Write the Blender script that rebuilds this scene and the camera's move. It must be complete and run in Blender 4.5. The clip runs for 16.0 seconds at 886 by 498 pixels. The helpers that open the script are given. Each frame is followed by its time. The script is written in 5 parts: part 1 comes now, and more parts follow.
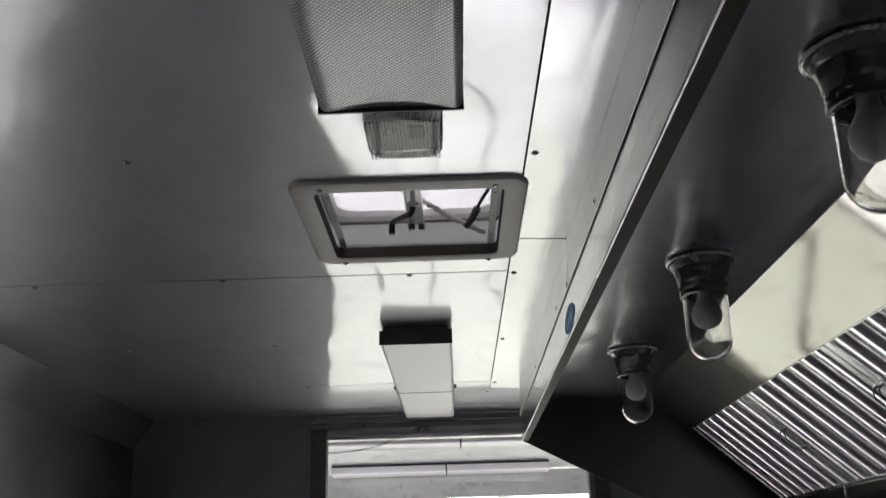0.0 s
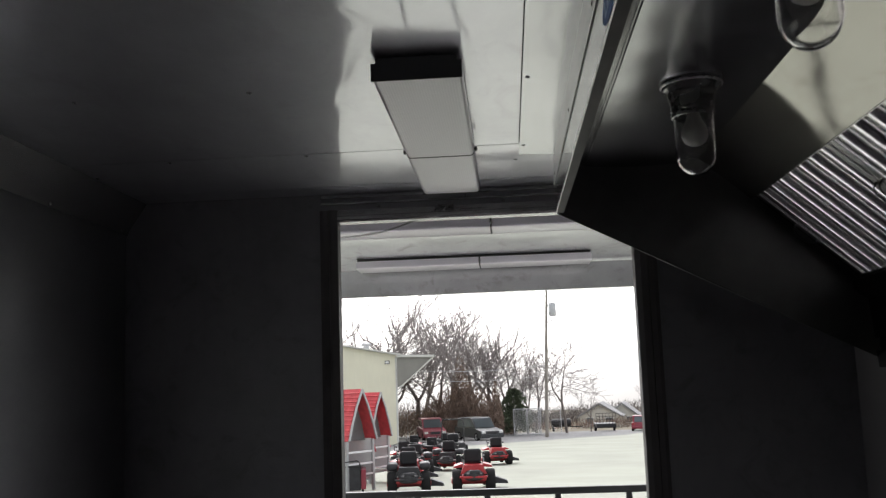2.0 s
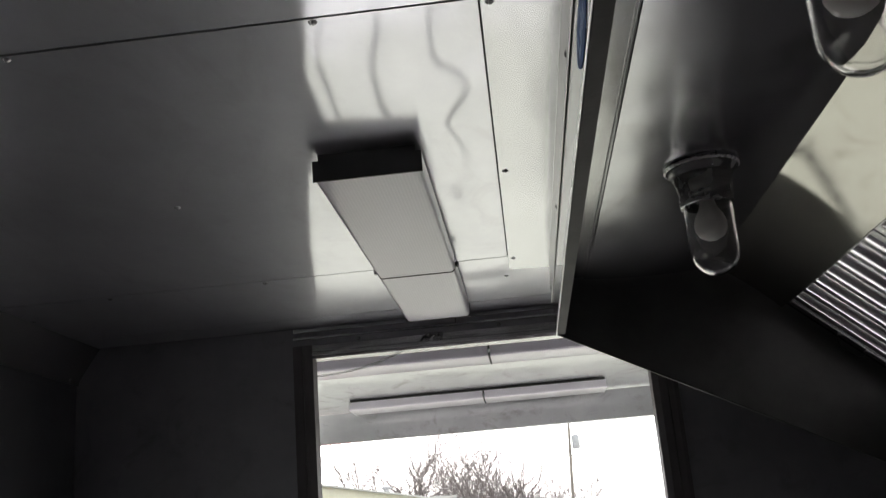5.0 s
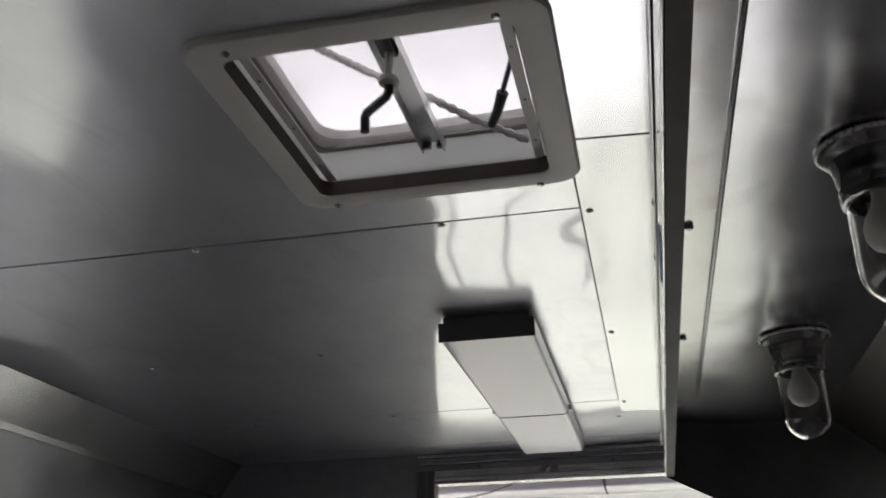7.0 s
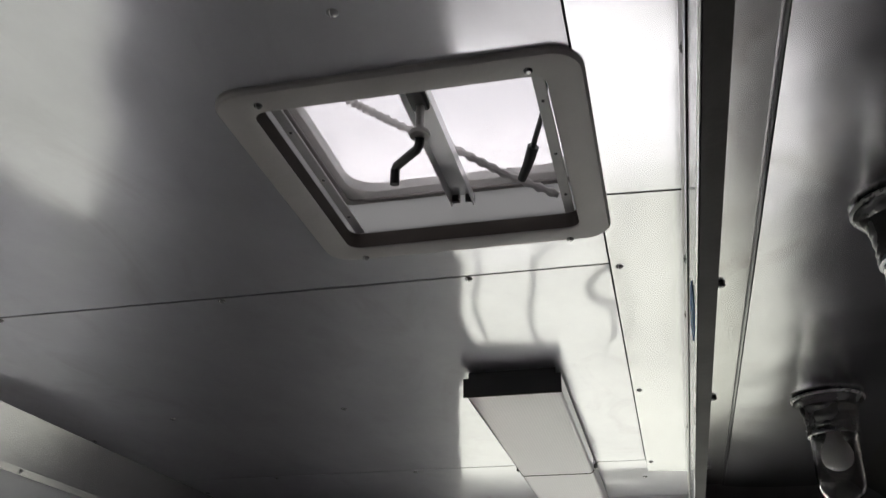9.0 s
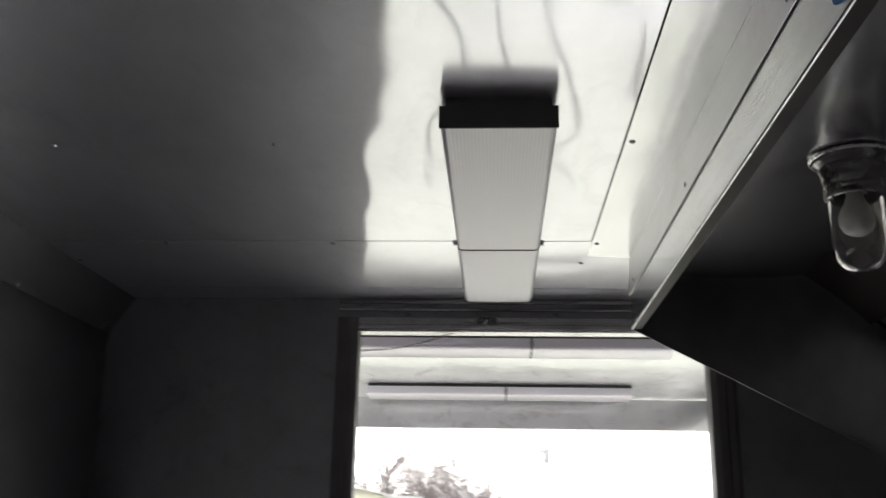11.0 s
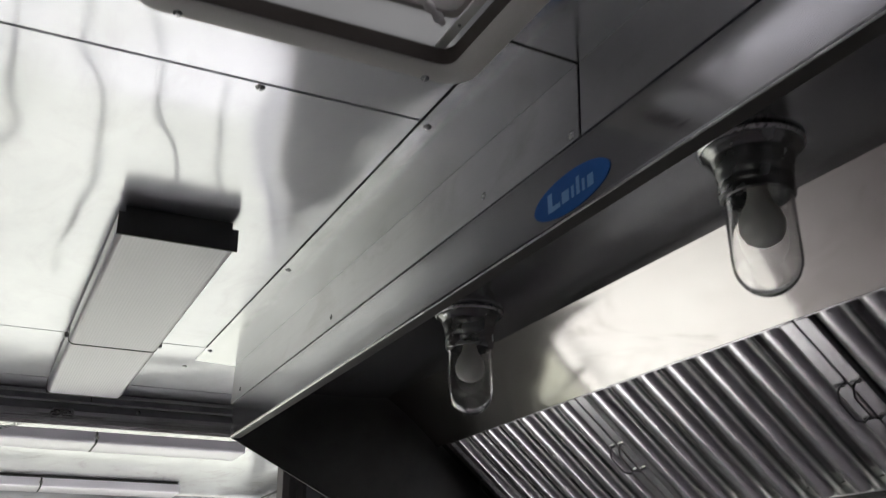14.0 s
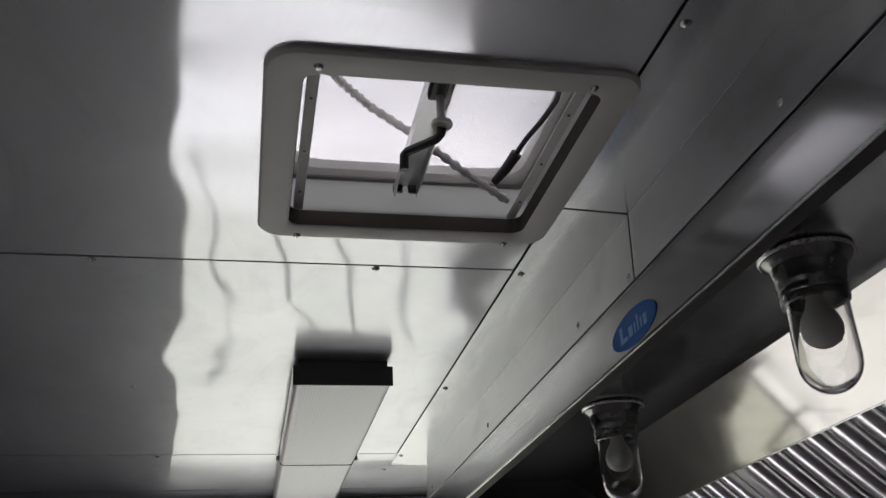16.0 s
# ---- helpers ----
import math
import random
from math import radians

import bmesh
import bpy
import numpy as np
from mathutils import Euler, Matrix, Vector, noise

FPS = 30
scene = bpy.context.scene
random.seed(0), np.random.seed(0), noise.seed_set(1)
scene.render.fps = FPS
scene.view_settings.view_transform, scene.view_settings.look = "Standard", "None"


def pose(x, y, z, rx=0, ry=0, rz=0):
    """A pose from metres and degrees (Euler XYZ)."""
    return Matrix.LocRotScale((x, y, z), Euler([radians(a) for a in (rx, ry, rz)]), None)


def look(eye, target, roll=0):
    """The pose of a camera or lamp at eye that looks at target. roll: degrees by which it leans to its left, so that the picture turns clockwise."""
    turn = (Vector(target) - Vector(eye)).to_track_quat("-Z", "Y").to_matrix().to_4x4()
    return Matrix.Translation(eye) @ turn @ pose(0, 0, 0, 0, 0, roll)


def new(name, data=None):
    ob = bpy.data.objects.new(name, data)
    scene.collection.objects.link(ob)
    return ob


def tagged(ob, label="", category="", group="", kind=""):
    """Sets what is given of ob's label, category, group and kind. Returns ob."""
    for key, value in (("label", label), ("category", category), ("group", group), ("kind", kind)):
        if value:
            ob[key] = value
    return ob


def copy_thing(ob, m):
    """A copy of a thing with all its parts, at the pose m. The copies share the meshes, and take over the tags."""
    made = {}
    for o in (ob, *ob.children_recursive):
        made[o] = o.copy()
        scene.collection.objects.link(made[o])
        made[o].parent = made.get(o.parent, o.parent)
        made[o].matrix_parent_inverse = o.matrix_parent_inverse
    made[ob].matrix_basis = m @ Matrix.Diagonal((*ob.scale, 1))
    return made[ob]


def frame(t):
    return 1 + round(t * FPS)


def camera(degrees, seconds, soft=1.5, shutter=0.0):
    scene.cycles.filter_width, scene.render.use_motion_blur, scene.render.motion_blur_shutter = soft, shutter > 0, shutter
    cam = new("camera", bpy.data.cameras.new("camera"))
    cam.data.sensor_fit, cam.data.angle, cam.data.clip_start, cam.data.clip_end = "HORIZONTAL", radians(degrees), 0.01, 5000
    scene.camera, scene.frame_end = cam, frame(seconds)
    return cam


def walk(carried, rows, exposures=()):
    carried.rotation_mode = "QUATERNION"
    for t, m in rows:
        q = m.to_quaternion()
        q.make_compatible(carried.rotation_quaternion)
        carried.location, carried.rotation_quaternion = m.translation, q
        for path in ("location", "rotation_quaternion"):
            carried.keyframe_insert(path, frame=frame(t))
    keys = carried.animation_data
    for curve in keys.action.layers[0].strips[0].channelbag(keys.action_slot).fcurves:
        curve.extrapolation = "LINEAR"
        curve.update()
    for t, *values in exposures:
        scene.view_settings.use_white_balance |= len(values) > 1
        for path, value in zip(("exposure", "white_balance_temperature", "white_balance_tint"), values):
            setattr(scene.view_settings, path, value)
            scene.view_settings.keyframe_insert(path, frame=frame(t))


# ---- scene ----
cam = camera(50.4, 16.0, 1.3, 0.4)
PATH = [
    (0, (0.028, -0.178, 1.524), (0.013, 1.711, 2.18), -1.7),
    (0.5, (0.018, -0.136, 1.517), (0.003, 1.772, 2.119), -1.6),
    (1, (0.015, -0.029, 1.504), (-0.025, 1.886, 2.079), -1.3),
    (1.5, (0.065, 0.162, 1.479), (0.006, 2.127, 1.848), -2.1),
    (2, (0.094, 0.329, 1.475), (-0.035, 2.305, 1.755), -2.0),
    (2.5, (0.027, 0.455, 1.492), (-0.087, 2.415, 1.873), -0.4),
    (3, (-0.046, 0.564, 1.505), (-0.005, 2.515, 1.944), -1.8),
    (3.2, (-0.039, 0.604, 1.497), (0.012, 2.55, 1.953), -2.6),
    (5.3, (0.17, 0.697, 1.526), (0.023, 2.604, 2.113), -4.8),
    (5.5, (0.173, 0.694, 1.533), (0.048, 2.596, 2.139), -4.7),
    (6, (0.177, 0.661, 1.529), (0.049, 2.544, 2.192), -5.1),
    (6.5, (0.181, 0.574, 1.545), (0.004, 2.427, 2.278), -3.6),
    (7, (0.211, 0.47, 1.545), (-0.173, 2.271, 2.325), -0.9),
    (7.5, (0.233, 0.414, 1.554), (-0.223, 2.178, 2.38), -0.4),
    (8, (0.237, 0.398, 1.553), (-0.23, 2.13, 2.437), 0.2),
    (8.2, (0.236, 0.402, 1.556), (-0.234, 2.129, 2.448), 0.5),
    (10.3, (0.094, 0.705, 1.506), (-0.222, 2.541, 2.236), 0.8),
    (10.5, (0.071, 0.74, 1.496), (-0.24, 2.603, 2.152), 1.2),
    (11, (-0.067, 0.81, 1.489), (-0.184, 2.724, 2.055), 1.1),
    (11.5, (-0.186, 0.883, 1.5), (0.085, 2.796, 2.017), -3.0),
    (12, (-0.199, 1.001, 1.482), (0.261, 2.897, 1.922), -3.6),
    (12.5, (-0.193, 1.127, 1.497), (0.461, 2.93, 2.064), -5.2),
    (13, (-0.206, 1.111, 1.503), (0.56, 2.848, 2.13), -3.8),
    (13.5, (-0.272, 0.923, 1.512), (0.547, 2.606, 2.218), -2.1),
    (14, (-0.302, 0.754, 1.531), (0.527, 2.42, 2.266), -0.5),
    (14.5, (-0.245, 0.627, 1.548), (0.346, 2.393, 2.277), -1.9),
    (15, (-0.219, 0.482, 1.556), (0.173, 2.299, 2.293), -2.3),
    (15.5, (-0.228, 0.421, 1.57), (0.154, 2.203, 2.394), -3.2),
    (16, (-0.235, 0.467, 1.561), (0.155, 2.236, 2.408), -3.2),
]
STOPS = [(0.0, 1.47), (0.5, 1.45), (1.0, 1.28), (1.5, 1.22), (2.0, 0.57), (3.0, 0.3), (5.5, 1.3), (7.0, 1.44), (8.0, 1.4), (10.5, 1.45), (11.0, 1.5), (12.0, 0.85), (12.5, 0.92), (13.0, 1.36), (13.5, 1.48), (14.0, 1.47), (15.0, 1.26), (16.0, 1.21)]
walk(cam, [(t, look(eye, target, roll)) for t, eye, target, roll in PATH], [(t, ev, 6570 if 5 < t < 12 else 6450, 12.0) for t, ev in STOPS])
SKY = 0.25
SERVE = (0.4, 2.45, 0.85, 1.60)     # window opening in the left wall: y, y, z, z

# ---- light of the day ----
world = bpy.data.worlds.new("overcast_sky")
scene.world = world
world.use_nodes = True
wn, wl = world.node_tree.nodes, world.node_tree.links
sky = wn.new("ShaderNodeTexSky")
sky.sky_type, sky.sun_disc = "NISHITA", False
sky.sun_elevation, sky.sun_rotation = radians(38), radians(-25)
sky.air_density, sky.dust_density = 1.0, 3.0
grey_sky = wn.new("ShaderNodeHueSaturation")
grey_sky.inputs["Saturation"].default_value = 0.12
wl.new(sky.outputs[0], grey_sky.inputs["Color"])
wl.new(grey_sky.outputs[0], wn["Background"].inputs["Color"])
wn["Background"].inputs["Strength"].default_value = SKY
sun_data = bpy.data.lights.new("sun", "SUN")
sun_data.energy, sun_data.angle, sun_data.color = 0.8, radians(20), (1.0, 0.98, 0.96)
sun = new("sun", sun_data)
sun.matrix_world = look((10, 20, 25), (0, 0, 0))


# ---- materials ----
def material(name):
    m = bpy.data.materials.new(name)
    m.use_nodes = True
    return m, m.node_tree.nodes, m.node_tree.links, m.node_tree.nodes["Principled BSDF"]


def noise_node(n, l, scale, detail=3.0, stretch=None, rough=0.55):
    tc = n.new("ShaderNodeTexCoord")
    tex = n.new("ShaderNodeTexNoise")
    tex.inputs["Scale"].default_value, tex.inputs["Detail"].default_value = scale, detail
    tex.inputs["Roughness"].default_value = rough
    if stretch:
        mp = n.new("ShaderNodeMapping")
        mp.inputs["Scale"].default_value = stretch
        l.new(tc.outputs["Object"], mp.inputs["Vector"])
        l.new(mp.outputs[0], tex.inputs["Vector"])
    else:
        l.new(tc.outputs["Object"], tex.inputs["Vector"])
    return tex


def ranged(n, l, socket, lo, hi, a=0.3, b=0.7):
    r = n.new("ShaderNodeMapRange")
    r.inputs["From Min"].default_value, r.inputs["From Max"].default_value = a, b
    r.inputs["To Min"].default_value, r.inputs["To Max"].default_value = lo, hi
    l.new(socket, r.inputs["Value"])
    return r.outputs[0]


def tint(n, l, socket, dark, light):
    mix = n.new("ShaderNodeMix")
    mix.data_type = "RGBA"
    mix.inputs["A"].default_value, mix.inputs["B"].default_value = (*dark, 1), (*light, 1)
    l.new(socket, mix.inputs["Factor"])
    return mix.outputs["Result"]


def relief(n, l, bsdf, socket, distance, strength=1.0):
    b = n.new("ShaderNodeBump")
    b.inputs["Distance"].default_value, b.inputs["Strength"].default_value = distance, strength
    l.new(socket, b.inputs["Height"])
    if bsdf.inputs["Normal"].links:
        l.new(bsdf.inputs["Normal"].links[0].from_socket, b.inputs["Normal"])
    l.new(b.outputs[0], bsdf.inputs["Normal"])


def steel(name, base=0.6, rough=0.16, wave=0.004, wave_scale=1.8, brush=(220, 3, 220), stain=0.0, warm=0.0, haze=0.3, haze_rough=0.5, grain_depth=0.000006, grain_rough=0.035, spots=0.0, stretch=None):
    """Mill-finish sheet: waves of the sheet, brushed grain, smears, and a hazy second gloss."""
    m, n, l, b = material(name)
    b.inputs["Metallic"].default_value = 1.0
    waves = noise_node(n, l, wave_scale, 1.5)
    grain = noise_node(n, l, 1.0, 2.0, brush)
    smear = noise_node(n, l, 5.0, 6.0, (1.0, 0.6, 1.0), 0.65)
    lo, hi = base * (0.93 - stain), base * 1.04
    yellow = max(0.0, warm)
    colour = tint(n, l, ranged(n, l, smear.outputs[0], 0, 1), (lo, lo * (1 - 0.02 * yellow), lo * (1 - 0.05 * warm)), (hi, hi * (1 - 0.01 * yellow), hi * (1 - 0.04 * warm)))
    if spots:
        blot = noise_node(n, l, 7.0, 7.0, (1.0, 0.45, 1.0), 0.62)
        blot.inputs["Distortion"].default_value = 1.6
        soil = n.new("ShaderNodeMix")
        soil.data_type, soil.blend_type = "RGBA", "MULTIPLY"
        l.new(ranged(n, l, blot.outputs[0], 0, spots, 0.54, 0.72), soil.inputs["Factor"])
        l.new(colour, soil.inputs["A"])
        soil.inputs["B"].default_value = (0.42, 0.37, 0.32, 1)
        colour = soil.outputs["Result"]
    l.new(colour, b.inputs["Base Color"])
    add = n.new("ShaderNodeMath")
    l.new(ranged(n, l, grain.outputs[0], max(0.02, rough - grain_rough), rough + grain_rough), add.inputs[0])
    l.new(ranged(n, l, smear.outputs[0], -0.01, 0.05 + 0.15 * stain), add.inputs[1])
    l.new(add.outputs[0], b.inputs["Roughness"])
    if stretch:                 # brushed finish: the gloss runs out across the grain
        across = n.new("ShaderNodeCombineXYZ")
        for i in range(3):
            across.inputs[i].default_value = stretch[1][i]
        b.inputs["Anisotropic"].default_value = stretch[0]
        l.new(across.outputs[0], b.inputs["Tangent"])
    relief(n, l, b, waves.outputs[0], wave)
    relief(n, l, b, grain.outputs[0], grain_depth)
    h, mix = n.new("ShaderNodeBsdfPrincipled"), n.new("ShaderNodeMixShader")
    h.inputs["Metallic"].default_value, h.inputs["Roughness"].default_value = 1.0, haze_rough
    l.new(colour, h.inputs["Base Color"])
    mix.inputs[0].default_value = haze
    l.new(b.outputs[0], mix.inputs[1])
    l.new(h.outputs[0], mix.inputs[2])
    l.new(mix.outputs[0], n["Material Output"].inputs["Surface"])
    return m


def paint(name, rgb, rough=0.5, vary=0.12, scale=7.0, metal=0.0, bump=0.0004, spec=0.5):
    m, n, l, b = material(name)
    big = noise_node(n, l, scale, 5.0)
    l.new(tint(n, l, ranged(n, l, big.outputs[0], 0, 1), tuple(c * (1 - vary) for c in rgb), tuple(min(1, c * (1 + vary * 0.6)) for c in rgb)), b.inputs["Base Color"])
    b.inputs["Roughness"].default_value, b.inputs["Metallic"].default_value = rough, metal
    b.inputs["Specular IOR Level"].default_value = spec
    fine = noise_node(n, l, scale * 14, 3.0)
    relief(n, l, b, fine.outputs[0], bump)
    return m


def clear(name, rough=0.02, colour=(1, 1, 1), ior=1.46):
    m, n, l, b = material(name)
    b.inputs["Base Color"].default_value = (*colour, 1)
    b.inputs["Transmission Weight"].default_value, b.inputs["Roughness"].default_value = 1.0, rough
    b.inputs["IOR"].default_value = ior
    return m


def prismatic(name, pitch, dark, light, join="ADD"):
    """White acrylic lens with rows of small prisms."""
    m, n, l, b = material(name)
    tc, sep = n.new("ShaderNodeTexCoord"), n.new("ShaderNodeSeparateXYZ")
    l.new(tc.outputs["Object"], sep.inputs[0])
    waves = []
    for axis in (0, 1):
        k, s = n.new("ShaderNodeMath"), n.new("ShaderNodeMath")
        k.operation, s.operation = "MULTIPLY", "SINE"
        k.inputs[1].default_value = 2 * math.pi / pitch
        l.new(sep.outputs[axis], k.inputs[0])
        l.new(k.outputs[0], s.inputs[0])
        waves.append(s)
    both = n.new("ShaderNodeMath")
    both.operation = join
    l.new(waves[0].outputs[0], both.inputs[0])
    l.new(waves[1].outputs[0], both.inputs[1])
    l.new(tint(n, l, ranged(n, l, both.outputs[0], 0, 1, -0.6 if join == "ADD" else -0.1, 1.4 if join == "ADD" else 0.6), dark, light), b.inputs["Base Color"])
    b.inputs["Roughness"].default_value = 0.3
    b.inputs["Coat Weight"].default_value, b.inputs["Coat Roughness"].default_value = 1.0, 0.2
    b.inputs["Coat IOR"].default_value = 1.7
    relief(n, l, b, both.outputs[0], 0.0002 if join == "ADD" else 0.0004)
    tr, mix = n.new("ShaderNodeBsdfTranslucent"), n.new("ShaderNodeMixShader")
    tr.inputs["Color"].default_value, mix.inputs[0].default_value = (0.95, 0.94, 0.97, 1), 0.22 if join == "ADD" else 0.0
    l.new(b.outputs[0], mix.inputs[1])
    l.new(tr.outputs[0], mix.inputs[2])
    l.new(mix.outputs[0], n["Material Output"].inputs["Surface"])
    return m


CEIL_STEEL = steel("ceiling_sheet_steel", 0.83, 0.09, 0.021, 2.3, (3, 260, 3), 0.03, -0.8, 0.42, 0.52, 0.000006, 0.015, 0.12, (0.94, (0, 1, 0)))
# steel hem under the lip; its shade is put into this dark paint
HEM = paint("shaded_hem", (0.06, 0.056, 0.054), 0.6, 0.3, 9, spec=0.25)
STRIP_STEEL = steel("trim_steel", 0.76, 0.15, 0.006, 3.5, (260, 3, 260), 0.03, -0.6, 0.2, 0.5, 0.0, 0.006, 0.1)
FACE_STEEL = steel("brushed_face_steel", 0.47, 0.3, 0.003, 3.5, (260, 3, 260), 0.08, -0.6, 0.08, 0.5, 0.000006, 0.03, 0.3, (0.8, (0, 0, 1)))
HOOD_STEEL = steel("hood_steel", 0.47, 0.16, 0.002, 3.0, (260, 3, 260), 0.05, -0.6, 0.08, 0.45)
PANEL_STEEL = steel("smeared_hood_steel", 0.5, 0.035, 0.0008, 3.0, (120, 3, 120), 0.03, 2.4, 0.12, 0.4, 0.0, 0.006, 0.4)
# hood steel darkened in colour to dim its reflections inside the hood
BACK_STEEL = steel("dimmed_back_steel", 0.13, 0.07, 0.0008, 3.0, (120, 3, 120), 0.1, 0.2, 0.06, 0.4, 0.0, 0.01)
FLANGE_STEEL = steel("stained_flange_steel", 0.6, 0.2, 0.002, 5.0, (120, 3, 120), 0.08, 0.2, 0.15, 0.5, 0.0, 0.01, 0.5)
TOP_STEEL = steel("dull_hood_steel", 0.58, 0.21, 0.009, 4.0, (60, 2, 60), 0.05, -0.6, 0.08, 0.5, 0.0, 0.01, 0.4)
# hood steel darkened for shade; strong smears stand in for a blurred reflection
END_STEEL = steel("shaded_hood_end_steel", 0.15, 0.3, 0.006, 2.5, (40, 40, 2), 0.3, 0.2, 0.03, 0.5, 0.0, 0.0)
# wall steels: base set below true steel, putting the room's gloom into colour
WALL_STEEL = steel("shaded_wall_steel", 0.38, 0.3, 0.002, 1.6, (2, 2, 60), 0.1, -1.0, 0.06, 0.5, 0.0, 0.01)
END_WALL_STEEL = steel("dull_shaded_end_wall_steel", 0.32, 0.5, 0.002, 1.6, (60, 60, 2), 0.15, -1.0, 0.06, 0.6, 0.0, 0.01, 0.3)
COVE_STEEL = steel("cove_steel", 0.5, 0.2, 0.003, 1.6, (260, 260, 3), 0.04, 0.2, 0.14, 0.45, 0.0)
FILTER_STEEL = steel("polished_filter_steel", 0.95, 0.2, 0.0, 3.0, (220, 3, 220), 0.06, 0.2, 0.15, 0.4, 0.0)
# filter steel again, darkened to put the shade between slats into colour
REAR_STEEL = steel("shaded_rear_filter_steel", 0.32, 0.16, 0.0, 3.0, (220, 3, 220), 0.06, 0.2, 0.1, 0.4, 0.0)
PORCH_STEEL = steel("porch_steel", 0.8, 0.10, 0.003, 2.4, (3, 260, 3), 0.08, -0.6, 0.45, 0.5, 0.000006, 0.035, 0.5)
FLOOR = paint("dark_floor_coating", (0.16, 0.144, 0.158), 0.4, 0.2, 6)
DECK = paint("grey_deck_coating", (0.6, 0.6, 0.59), 0.5, 0.05, 5)
CAST = steel("cast_lamp_metal", 0.42, 0.2, 0.002, 30.0, (40, 40, 40), 0.25, 0.2, 0.15)
BRIGHT = steel("bright_rim_metal", 0.78, 0.26, 0.0)
SCREW = steel("screw_metal", 0.5, 0.22, 0.0)
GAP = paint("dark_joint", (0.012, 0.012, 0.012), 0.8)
CAP = paint("grey_end_cap", (0.06, 0.06, 0.062), 0.5, 0.05)
LENS = prismatic("prismatic_acrylic", 0.006, (0.85, 0.81, 0.88), (0.97, 0.93, 1.0))
LENS_NEAR = prismatic("dotted_acrylic", 0.0064, (0.2, 0.2, 0.2), (0.9, 0.9, 0.9), "MULTIPLY")
WHITE_ENAMEL = paint("white_enamel", (0.72, 0.72, 0.7), 0.35, 0.05)
GREIGE = paint("grey_plastic", (0.5, 0.48, 0.46), 0.45, 0.06, 12)
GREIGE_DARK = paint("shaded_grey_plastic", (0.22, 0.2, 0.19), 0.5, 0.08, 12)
# frame's inner wall; shade of the recess is put into the brown
RIM_DARK = paint("shaded_brown_plastic", (0.075, 0.066, 0.06), 0.85, 0.15, 12, spec=0.1)
SCREEN_WHITE = paint("off_white_plastic", (0.62, 0.61, 0.6), 0.5, 0.05, 12)
BLACK = paint("black_plastic", (0.02, 0.02, 0.022), 0.45, 0.2)
GALV_BAR = steel("brushed_bar_metal", 0.6, 0.3, 0.0)
CORD = paint("grey_cord", (0.5, 0.48, 0.47), 0.6, 0.2, 40)
BULB = paint("frosted_bulb", (0.84, 0.82, 0.78), 0.4, 0.04)
RANGE_WALL = paint("grey_range_wall", (0.2, 0.197, 0.2), 0.6, 0.06, 3, spec=0.1)
GLASS = clear("clear_jar_glass", 0.01)
TINTED = clear("tinted_window_glass", 0.02, (0.65, 0.65, 0.67))
BLUE = paint("blue_sticker", (0.012, 0.10, 0.36), 0.5, 0.08, spec=0.25)
BLUE_PALE = paint("pale_blue_print", (0.16, 0.34, 0.62), 0.4, 0.05)
DOOR_BLACK = paint("dark_door_frame", (0.11, 0.102, 0.102), 0.55, 0.25, 5, 0.0, 0.0002, 0.3)
RAIL = paint("black_rail", (0.02, 0.02, 0.02), 0.4)


def translucent(name, rgb):
    m, n, l, b = material(name)
    tr, ad = n.new("ShaderNodeBsdfTranslucent"), n.new("ShaderNodeMixShader")
    tr.inputs["Color"].default_value = (*rgb, 1)
    b.inputs["Base Color"].default_value, b.inputs["Roughness"].default_value = (*rgb, 1), 0.3
    ad.inputs[0].default_value = 0.75
    l.new(b.outputs[0], ad.inputs[1])
    l.new(tr.outputs[0], ad.inputs[2])
    l.new(ad.outputs[0], n["Material Output"].inputs["Surface"])
    return m


COLLAR = translucent("white_collar_plastic", (0.3, 0.3, 0.3))
DOME = translucent("milky_hatch_lid", (0.45, 0.44, 0.46))


# ---- mesh helpers ----
def box(bm, x0, x1, y0, y1, z0, z1, bevel=0.0, seg=2):
    r = bmesh.ops.create_cube(bm, size=1.0, matrix=Matrix.Translation(((x0 + x1) / 2, (y0 + y1) / 2, (z0 + z1) / 2)) @ Matrix.Diagonal((x1 - x0, y1 - y0, z1 - z0, 1)))
    if bevel:
        es = {e for v in r["verts"] for e in v.link_edges}
        bmesh.ops.bevel(bm, geom=list(es), offset=bevel, segments=seg, affect="EDGES", profile=0.5)
    return bm


def prism(bm, pts, y0, y1, axis="y"):
    """A polygon in the plane across an axis, drawn out along it."""
    def at(a, b, c):
        return {"y": (a, c, b), "x": (c, a, b), "z": (a, b, c)}[axis]
    lo = [bm.verts.new(at(a, b, y0)) for a, b in pts]
    hi = [bm.verts.new(at(a, b, y1)) for a, b in pts]
    k = len(pts)
    bm.faces.new(lo)
    bm.faces.new(hi[::-1])
    for i in range(k):
        bm.faces.new((lo[i], hi[i], hi[(i + 1) % k], lo[(i + 1) % k]))
    return bm


def strip(bm, pts, y0, y1, t=0.0015, axis="y"):
    """A folded sheet of thickness t whose section is an open line of points."""
    n = len(pts)
    off = []
    for i in range(n):
        a, b = Vector(pts[max(0, i - 1)]), Vector(pts[min(n - 1, i + 1)])
        d = (b - a).normalized()
        off.append((pts[i][0] - d.y * t, pts[i][1] + d.x * t))
    return prism(bm, list(pts) + off[::-1], y0, y1, axis)


